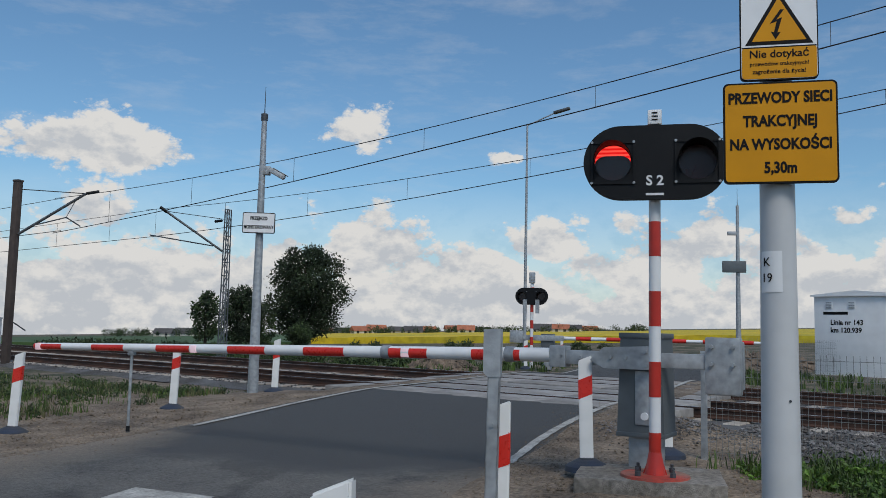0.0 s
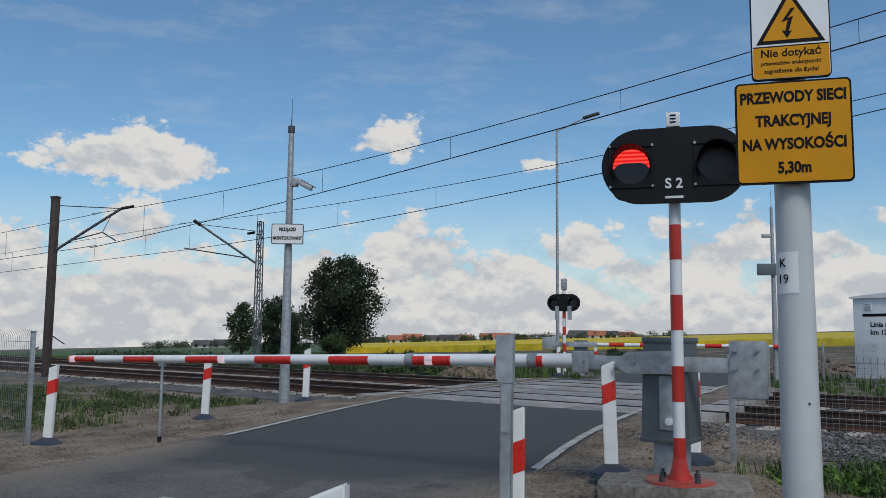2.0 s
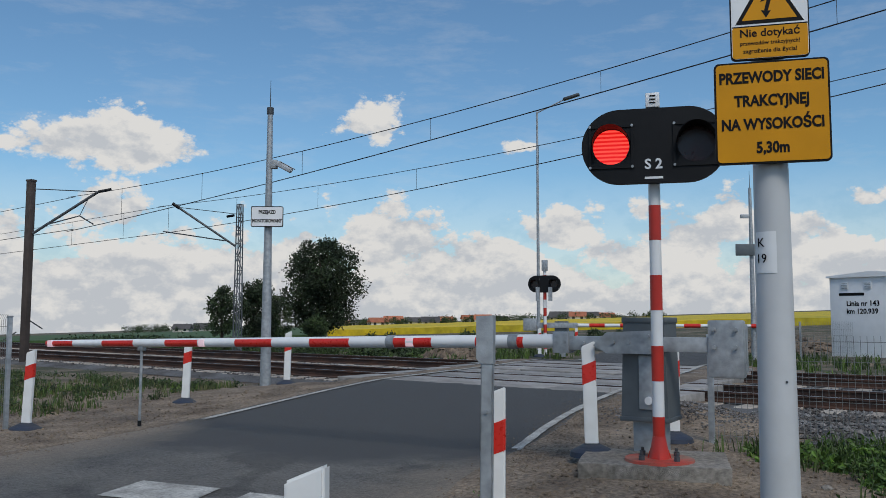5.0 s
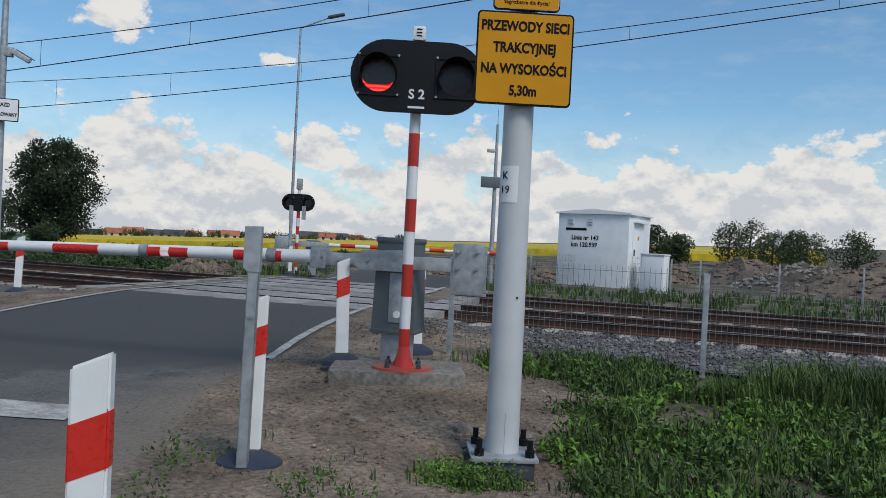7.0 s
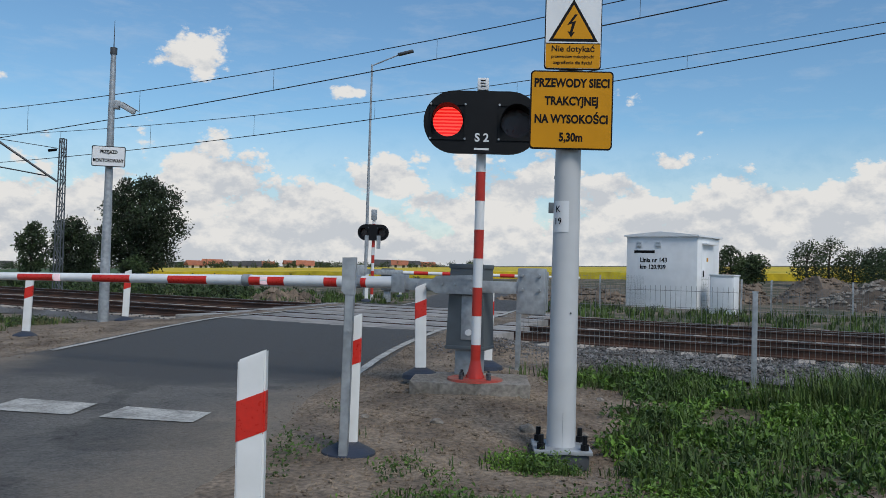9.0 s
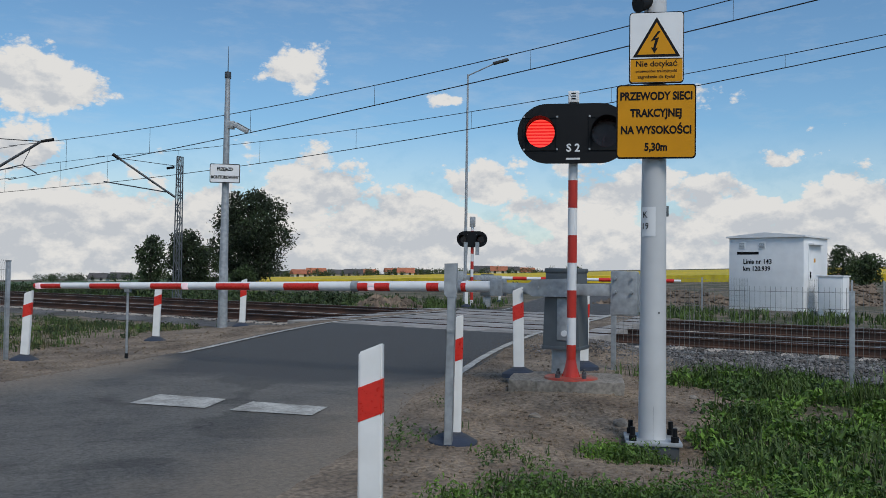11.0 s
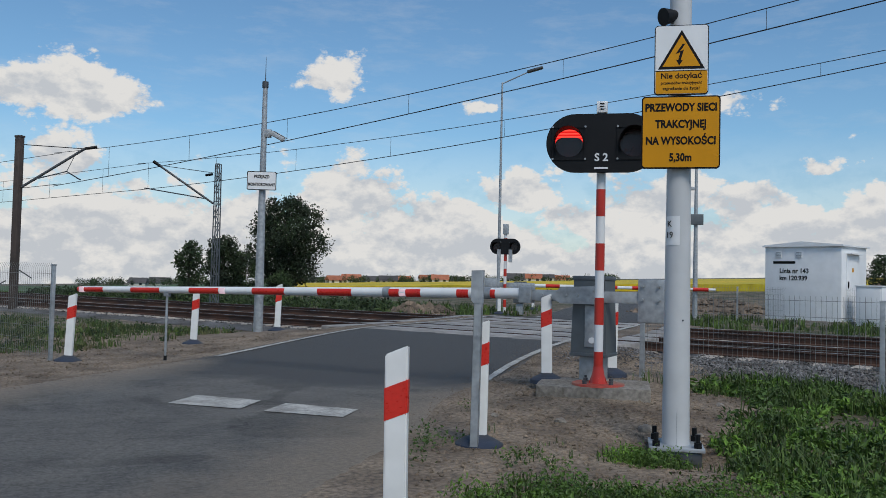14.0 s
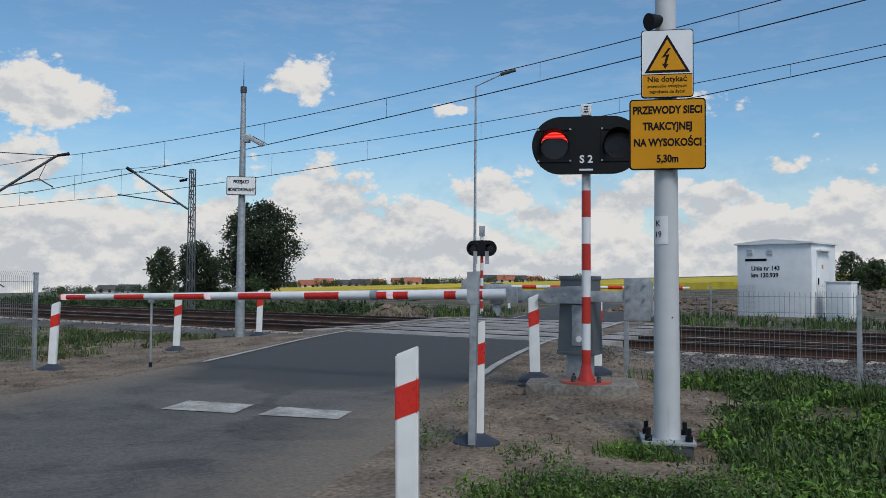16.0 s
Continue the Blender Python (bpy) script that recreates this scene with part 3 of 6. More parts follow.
def build_ground():
    bm = B()
    steps = [i * 0.14 for i in range(0, 60)] + [8.4 + i * 0.45 for i in range(0, 42)]
    v, g = steps[-1], 0.5
    while v < 3200:
        g *= 1.22
        v += g
        steps.append(v)
    line = sorted({-s for s in steps} | set(steps))
    grid = [[None] * len(line) for _ in line]
    green = bm.verts.layers.float.new("green")
    o = Vector((6.0, 8.0, 0))
    for i, a in enumerate(line):
        for j, b in enumerate(line):
            p = o + TN * a + TD * b
            v = grid[i][j] = bm.verts.new((p.x, p.y, ground_z(p.x, p.y)))
            v[green] = max(smooth(0.1, 0.9, grass_side(p.x, p.y)), smooth(3.4, 4.4, road_off(p.x, p.y)) * smooth(8, 10, -p.dot(RIGHT)), smooth(22, 26, p.dot(TN)), smooth(25, 40, p.length))
    for i in range(len(line) - 1):
        for j in range(len(line) - 1):
            bm.faces.new((grid[i][j], grid[i + 1][j], grid[i + 1][j + 1], grid[i][j + 1]))
    # Bare sandy soil by the road, thin grass farther off.
    m = bpy.data.materials["sandy_soil"]
    nt = m.node_tree
    N, L = nt.nodes.new, nt.links.new
    b = nt.nodes["Principled BSDF"]
    old = b.inputs["Base Color"].links[0].from_socket
    geo = N("ShaderNodeNewGeometry")
    n1 = N("ShaderNodeTexNoise")
    n1.inputs["Scale"].default_value, n1.inputs["Detail"].default_value, n1.inputs["Roughness"].default_value = 0.45, 7, 0.65
    L(geo.outputs["Position"], n1.inputs["Vector"])
    ramp = N("ShaderNodeValToRGB")
    ramp.color_ramp.elements[0].position, ramp.color_ramp.elements[1].position = 0.41, 0.54
    L(n1.outputs["Fac"], ramp.inputs["Fac"])
    mix = N("ShaderNodeMix")
    mix.data_type = "RGBA"
    mix.inputs["B"].default_value = (0.056, 0.056, 0.026, 1)
    at, gm = N("ShaderNodeAttribute"), N("ShaderNodeMath")
    at.attribute_name, gm.operation = "green", "MULTIPLY"
    L(ramp.outputs["Color"], gm.inputs[0]), L(at.outputs["Fac"], gm.inputs[1])
    L(gm.outputs[0], mix.inputs["Factor"])
    L(old, mix.inputs["A"])
    L(mix.outputs["Result"], b.inputs["Base Color"])
    solid("ground", bm, M["soil"], kind="structure")


build_ground()

not_slab = lambda m: m.dot(TN) < 12.6 or m.dot(TN) > 21.05  # noqa: E731
tagged(solid("road", road_strip(B(), -2.62, 2.72, 0.0, ragged=0.16, cond=not_slab), M["asphalt_old"], "worn grey asphalt road with a darker newer stretch", "road", "structure"))
for off, start in ((2.38, 7.6), (-2.38, 8.0)):
    solid("edge_line", road_strip(B(), off - 0.055, off + 0.055, 0.012, 100, 320, ragged=0.012, cond=lambda m, n0=start: n0 < m.dot(TN) < 30), M["paint_line"], "worn white edge line", "road marking", "structure")



def stop_mark(c):
    bm = B()
    q = [Vector(v) for v in c]
    for a, b2 in (((0, 0), (1, 1)),):
        vs = []
        for u in range(9):
            for v in range(5):
                p = (q[0] * (1 - u / 8) + q[1] * (u / 8)) * (1 - v / 4) + (q[3] * (1 - u / 8) + q[2] * (u / 8)) * (v / 4)
                e = 0.015 * noise.noise((p.x * 9, p.y * 9, 0)) if u in (0, 8) or v in (0, 4) else 0
                vs.append(bm.verts.new((p.x * K + e, p.y * K + e, 0.012)))
        for u in range(8):
            for v in range(4):
                bm.faces.new((vs[u * 5 + v], vs[u * 5 + v + 1], vs[u * 5 + v + 6], vs[u * 5 + v + 5]))
    bmesh.ops.recalc_face_normals(bm, faces=bm.faces)
    for f in bm.faces:
        if f.normal.z < 0:
            f.normal_flip()
    solid("stop_line_dash", bm, M["paint_line"], "worn white dash of the stop line", "road marking", "structure")


stop_mark([(2.57, 6.43, 0), (2.99, 5.78, 0), (2.66, 5.47, 0), (2.19, 6.08, 0)])
stop_mark([(2.02, 7.32, 0), (2.44, 6.70, 0), (2.06, 6.30, 0), (1.60, 6.92, 0)])

# Rails, sleepers and ballast of the two tracks.
def track_point(n, s, z=0.0):
    return TN * n + TD * s + Vector((0, 0, z))


TRACK_TURN = math.degrees(math.atan2(TD.y, TD.x))


def rail_mesh():
    bm = B()
    prof = [(-0.035, 0), (-0.036, -0.03), (-0.01, -0.045), (-0.009, -0.13), (-0.07, -0.15), (-0.07, -0.165), (0.07, -0.165), (0.07, -0.15), (0.009, -0.13), (0.01, -0.045), (0.036, -0.03), (0.035, 0)]
    ends = []
    for s in (-70.0, 140.0):
        ends.append([bm.verts.new((s, y, z)) for y, z in prof])
    for i in range(len(prof)):
        f = bm.faces.new((ends[0][i], ends[0][(i + 1) % 12], ends[1][(i + 1) % 12], ends[1][i]))
        f.material_index = 1 if i == 11 else 0
    bmesh.ops.recalc_face_normals(bm, faces=bm.faces)
    return mesh_of("rail", bm, [M["rail"], M["rail_head"]])


def sleeper_mesh():
    bm = B()
    prof = [(-1.3, 0.0), (-0.55, 0.0), (-0.45, -0.035), (0.45, -0.035), (0.55, 0.0), (1.3, 0.0), (1.3, -0.2), (-1.3, -0.2)]
    prism(bm, prof, -0.13, 0.13)
    bmesh.ops.bevel(bm, geom=[e for e in bm.edges], offset=0.015, segments=1, affect="EDGES")
    return mesh_of("sleeper", bm, M["sleeper"])


RAIL, SLEEPER = rail_mesh(), sleeper_mesh()


def build_track(n, label):
    t = thing("railway_track", label, "railway track", Matrix.LocRotScale(track_point(n, 0), Euler((0, 0, radians(TRACK_TURN))), None))
    t["kind"] = "structure"
    for y in (-0.75, 0.75):
        r = new("rail", RAIL)
        r.parent, r.matrix_basis = t, pose(0, y, RAIL_TOP)
    for i in range(-28, 75):
        s = new("sleeper", SLEEPER)
        s.parent = t
        s.matrix_basis = pose(i * 0.6 + random.uniform(-0.02, 0.02), 0, RAIL_TOP - 0.165 + random.uniform(-0.008, 0.004), 0, 0, 90 + random.uniform(-0.7, 0.7))
    bm = B()
    prof = [(-2.25, -0.02), (-1.75, 0.075), (1.75, 0.075), (2.25, -0.02)]
    last = None
    for k in range(0, 140):
        s = -40 + k * 1.0
        if n == TRACKS[0]:
            out = 1 - smooth(4, 8, s)
            prof = [(4.55 * out + 1.8 * (1 - out), 0.1 * out - 0.02 * (1 - out)), (1.75 * out + 1.35 * (1 - out), 0.075), (-1.75, 0.075), (-2.25, -0.02)]
        row = [bm.verts.new((s, y + 0.08 * noise.noise((s, y, 1)), z + 0.02 * noise.noise((s * 2, y, 7)))) for y, z in prof]
        if last:
            for a in range(3):
                bm.faces.new((last[a], row[a], row[a + 1], last[a + 1]))
        last = row
    bmesh.ops.recalc_face_normals(bm, faces=bm.faces)
    for f in bm.faces:
        if f.normal.z < 0:
            f.normal_flip()
    part("ballast_bed", bm, M["ballast"], t)


build_track(TRACKS[0], "rusty rails on concrete sleepers in grey ballast")
build_track(TRACKS[1], "rusty rails on concrete sleepers, the farther track")


def scatter(name, centres, sizes, turns, base, faces, mat, label="", category="", stretch=None):
    """Many copies of one small shape, joined into one mesh of kind stuff."""
    base, faces = np.array(base, float), np.array(faces)
    n = len(centres)
    c, s = np.cos(turns), np.sin(turns)
    out = np.empty((n, len(base), 3))
    st = stretch if stretch is not None else np.ones((n, 3))
    b = base[None] * (sizes[:, None, None] * st[:, None, :])
    out[:, :, 0] = b[:, :, 0] * c[:, None] - b[:, :, 1] * s[:, None]
    out[:, :, 1] = b[:, :, 0] * s[:, None] + b[:, :, 1] * c[:, None]
    out[:, :, 2] = b[:, :, 2]
    out += np.array(centres)[:, None, :]
    idx = faces[None] + (np.arange(n) * len(base))[:, None, None]
    me = bpy.data.meshes.new(name)
    me.from_pydata(out.reshape(-1, 3).tolist(), [], idx.reshape(-1, faces.shape[1]).tolist())
    me.materials.append(mat)
    return tagged(new(name, me), label, category, kind="stuff")


STONE = [(1, 0.1, 0), (0.2, 0.9, 0.1), (-0.9, 0.3, 0.05), (-0.3, -0.95, 0), (0.15, 0.1, 0.75), (0, 0, -0.6)]
STONE_F = [(0, 1, 4), (1, 2, 4), (2, 3, 4), (3, 0, 4), (1, 0, 5), (2, 1, 5), (3, 2, 5), (0, 3, 5)]


def ballast_stones(n0, s0, s1, count, name, wide=2.3):
    rng = np.random.default_rng(5)
    pts = []
    while len(pts) < count:
        y, s = rng.uniform(-wide, 1.2), rng.uniform(s0, s1)
        p = track_point(n0 + y, s)
        if road_off(p.x, p.y) < 3.9:
            continue
        z = 0.075 if abs(y) < 1.75 else 0.075 - 0.19 * (abs(y) - 1.75) if wide < 3 else 0.075 + 0.009 * (abs(y) - 1.75)
        pts.append((p.x, p.y, z + rng.uniform(0, 0.025)))
    scatter(name, pts, rng.uniform(0.02, 0.045, count), rng.uniform(0, 6.3, count), STONE, STONE_F, M["ballast"], "grey crushed-stone track ballast", "ballast", rng.uniform(0.7, 1.3, (count, 3)))


ballast_stones(TRACKS[0], -14, 4.5, 17000, "ballast_stones", 4.5)
ballast_stones(TRACKS[0], 8, 34, 3000, "ballast_stones", 1.4)
ballast_stones(TRACKS[1], -14, 30, 3500, "ballast_stones")


def build_crossing():
    t = thing("level_crossing_deck", "grey concrete crossing slabs between the rails", "crossing", pose(0, 0, 0))
    t["kind"] = "structure"
    bands = [(-2.05, -0.86), (-0.66, 0.66), (0.86, 2.0)]
    meshes = {}
    for tr in TRACKS:
        for b0, b1 in bands:
            c = track_point(tr + (b0 + b1) / 2, 0)
            # The deck follows the road where it crosses.
            mid = min(CENTRE, key=lambda q: abs(q.dot(TN) - (tr + (b0 + b1) / 2)))
            w = round(b1 - b0 - 0.03, 3)
            if w not in meshes:
                bm = box(B(), -0.59, 0.59, -w / 2, w / 2, -0.14, 0.0, 0.012)
                meshes[w] = mesh_of("slab", bm, M["slab"])
            for i in range(-3, 3):
                p = track_point(tr + (b0 + b1) / 2, mid.dot(TD) + (i + 0.5) * 1.2)
                o = new("slab", meshes[w])
                o.parent = t
                o.matrix_basis = pose(p.x, p.y, RAIL_TOP - 0.012 + random.uniform(-0.004, 0.004), random.uniform(-0.2, 0.2), random.uniform(-0.2, 0.2), TRACK_TURN)
    bm = road_strip(B(), -3.4, 3.4, -0.03, cond=lambda m: 12.5 < m.dot(TN) < 21.2)
    part("infill", bm, M["asphalt_old"], t)


build_crossing()


# ---- posts ----
def bollard():
    t = thing("marker_post", "white plastic marker post with red band on a rubber foot", "marker post", pose(0, 0, 0), "marker posts")
    w, d, h, sl = 0.062, 0.026, 0.99, 0.05

    def piece(z0, z1, grow=0.0):
        bm = B()
        prism(bm, [(-w - grow, z0 - (0 if z0 == 0.02 else sl / 2)), (w + grow, z0 + (0 if z0 == 0.02 else sl / 2)), (w + grow, z1 + sl / 2), (-w - grow, z1 - sl / 2)], -d - grow, d + grow)
        bmesh.ops.bevel(bm, geom=list(bm.edges), offset=0.008, segments=2, affect="EDGES")
        return bm

    part("post", piece(0.02, h), M["white_plastic"], t)
    part("red_band", piece(0.63, 0.82, 0.002), M["red_film"], t, "red reflective band")
    bm = B()
    for r0, r1, z0, z1 in ((0.205, 0.195, -0.03, 0.015), (0.195, 0.13, 0.015, 0.05), (0.13, 0.08, 0.05, 0.075), (0.08, 0.07, 0.075, 0.085)):
        bmesh.ops.create_cone(bm, cap_ends=True, segments=24, radius1=r0, radius2=r1, depth=z1 - z0, matrix=Matrix.Translation((0, 0, (z0 + z1) / 2)))
    part("rubber_foot", bm, M["rubber"], t, "dusty dark rubber foot")
    return t


POST = bollard()
POST.matrix_basis = here(1.295, 2.44, -0.03, -47, (0, -0.6))
for x, y, z, turn, lean in ((2.975, 3.955, 0, -44, 0.4), (5.27, 5.74, 0.17, -44, -1.5), (6.75, 6.2, 0.12, -44, 0.5), (6.07, 14.43, 0.0, -44, 1.5), (3.9, 12.95, 0.0, -44, 2.0), (1.62, 11.32, 0.0, -44, 2.5),
                            (17.9, 22.1, 0.1, -44, 0), (21.0, 24.7, 0.08, -44, 0), (23.7, 26.9, 0.05, -44, 0), (19.8, 16.2, 0.12, -44, 0), (20.6, 16.6, 0.1, -44, 0), (22.0, 17.6, 0.08, -44, 0)):
    g = plan(x, y)
    z = max(z, ground_z(g.x, g.y) / K - 0.008)
    copy_thing(POST, here(x, y, z, turn, (0, lean)))


def guard_post():
    t = thing("steel_post", "galvanised steel channel post with a sleeve at its top", "post", here(2.845, 3.85, -0.05, -47, (0, 0.6)))
    bm = B()
    prism(bm, [(-0.032, 0), (0.032, 0), (0.032, 1.44), (-0.032, 1.44)], -0.006, 0.0)
    box(bm, -0.032, -0.027, -0.006, 0.05, 0, 1.44)
    box(bm, 0.027, 0.032, -0.006, 0.05, 0, 1.44)
    box(bm, 0.015, 0.032, 0.046, 0.05, 0, 1.44)
    box(bm, -0.032, -0.015, 0.046, 0.05, 0, 1.44)
    part("channel", bm, M["galvanised"], t)
    part("sleeve", prism(B(), [(-0.058, 1.235), (-0.036, 1.21), (0.036, 1.21), (0.036, 1.475), (-0.06, 1.47)], -0.011, 0.06), M["galvanised"], t, "sheet-steel sleeve")
    bm = B()
    rod(bm, (0.0, -0.008, 0.95), (0.0, -0.018, 0.95), 0.012, seg=6)
    part("bolt", bm, M["galvanised"], t)


guard_post()


# ---- barrier ----
BOOM_TURN = math.degrees(math.atan2(0.893, -0.449))


def barrier():
    t = thing("crossing_barrier", "lowered red and white barrier boom on a grey drive cabinet", "barrier", here(4.38, 7.605, 0, BOOM_TURN))
    z, DROP = 1.195, 0.14

    def low(d):
        return z - DROP * (d + 1.96) / 7.81

    bm = rod(B(), (-1.96, 0, z), (5.85, 0, z - DROP), 0.068, 0.046, 20)
    boom = part("boom", bm, M["white_paint"], t, "white tubular boom")

    def rad(d):
        return 0.068 + (0.046 - 0.068) * (d + 1.96) / 7.81

    def film(a, b, side):
        """A patch of film on one face of the tube that leaves its top and belly white."""
        bm = B()
        rings = []
        for d in (a, b):
            r = rad(d) + 0.0015
            rings.append([bm.verts.new((d, side * r * math.cos(radians(g)), low(d) + r * math.sin(radians(g)))) for g in range(-64, 43, 15)])
        for k in range(len(rings[0]) - 1):
            f = (rings[0][k], rings[1][k], rings[1][k + 1], rings[0][k + 1])
            bm.faces.new(f if side < 0 else f[::-1])
        return bm

    for d0, d1 in ((4.83, 5.34), (3.69, 4.26), (2.605, 3.137), (1.5, 2.03), (0.474, 0.983), (-0.2, -0.06), (-0.49, -0.29), (-1.11, -0.96), (-1.44, -1.38)):
        a, b = d0 * K, d1 * K
        part("red_band", film(a, b, 1), M["red_film"], boom, "red reflective band")
        part("red_band", film(a, b, -1), M["red_film"], boom, "red reflective band")
    for d0, d1 in ((-0.06, 0.03), (-1.38, -1.29)):
        part("clamp", rod(B(), (d0 * K, 0, low(d0 * K)), (d1 * K, 0, low(d1 * K)), rad(d0) + 0.008, seg=20), M["galvanised"], boom, "steel sleeve clamp")
    for d in (-0.245, 2.54, 5.28):
        a = d * K
        part("boom_light", box(B(), a - 0.05, a + 0.05, -0.062, 0.062, low(a) - 0.05, low(a) + 0.04, 0.012), M["boom_light"], boom, "pale pink boom light")
    part("end_light", rod(B(), (5.84, 0, low(5.84)), (5.93, 0, low(5.93)), 0.05, 0.04, 16), M["red_film"], boom, "red end cap")
    lx = 3.58 * K
    bm = rod(B(), (lx, 0, 0.09), (lx, 0, low(lx) - 0.05), 0.018, seg=10)
    leg = part("boom_leg", bm, M["galvanised"], t, "thin hanging prop")
    part("foot", rod(B(), (lx, 0, 0.02), (lx, 0, 0.09), 0.025, seg=10), M["black"], leg, "black rubber tip")
    part("leg_hinge", box(B(), lx - 0.05, lx + 0.05, -0.03, 0.03, low(lx) - 0.1, low(lx) - 0.03, 0.008), M["galvanised"], leg)
    # Arm behind the boom, through the drive, to the balance weight.
    arm = part("arm", box(B(), -3.35, -1.93, -0.05, 0.05, z - 0.08, z + 0.05, 0.01), M["galvanised"], t, "flat galvanised steel arm")
    part("flange", box(B(), -2.06, -1.9, -0.075, 0.075, z - 0.11, z + 0.09, 0.01), M["galvanised"], arm)
    for d in (-2.02, -2.2, -2.55, -2.62):
        part("bolt", rod(B(), (d, 0.05, z - 0.01), (d, 0.075, z - 0.01), 0.018, seg=6), M["galvanised"], arm)
    hub = part("hub", prism(B(), [(-2.9, z - 0.1), (-2.45, z - 0.1), (-2.32, z - 0.03), (-2.45, z + 0.09), (-2.9, z + 0.11)], 0.05, 0.12), M["galvanised"], t, "bolted steel arm bracket")
    for x, zz in ((-2.84, z + 0.06), (-2.84, z - 0.06), (-2.52, z), (-2.66, z)):
        part("bolt", rod(B(), (x, 0.12, zz), (x, 0.14, zz), 0.016, seg=6), M["galvanised"], hub)
    cab = part("drive_cabinet", prism(B(), [(-2.98, 0.52), (-2.55, 0.52), (-2.58, 1.38), (-2.95, 1.42)], -0.36, 0.03), M["grey_steel"], t, "blue-grey painted drive cabinet")
    part("lid", box(B(), -2.965, -2.565, -0.37, 0.04, 1.37, 1.42, 0.01), M["grey_steel"], cab)
    part("door_panel", box(B(), -2.9, -2.72, 0.03, 0.045, 0.6, 1.08, 0.01), M["galvanised"], cab, "lighter inspection panel")
    part("lock", rod(B(), (-2.81, 0.04, 0.68), (-2.81, 0.06, 0.68), 0.035, seg=14), M["white_paint"], cab, "round white lock cover")
    part("skirt", box(B(), -2.99, -2.54, -0.37, 0.04, 0.49, 0.53, 0.006), M["grey_steel"], cab)
    part("pedestal", box(B(), -2.9, -2.64, -0.3, -0.02, 0.1, 0.5, 0.01), M["galvanised"], t, "galvanised pedestal")
    wt = part("balance_weight", box(B(), -3.64, -3.34, -0.03, 0.07, z - 0.29, z + 0.2, 0.02), M["galvanised"], t, "stacked galvanised balance plates")
    part("weight_plate", box(B(), -3.64, -3.4, -0.13, -0.045, z - 0.25, z + 0.17, 0.02), M["galvanised"], wt)
    for x in (-3.58, -3.4):
        for zz in (z - 0.03, z + 0.12):
            part("bolt", rod(B(), (x, 0.07, zz), (x, 0.1, zz), 0.018, seg=6), M["galvanised"], wt)
    return t


# The face that the camera sees is the local +y side of the boom.
barrier()


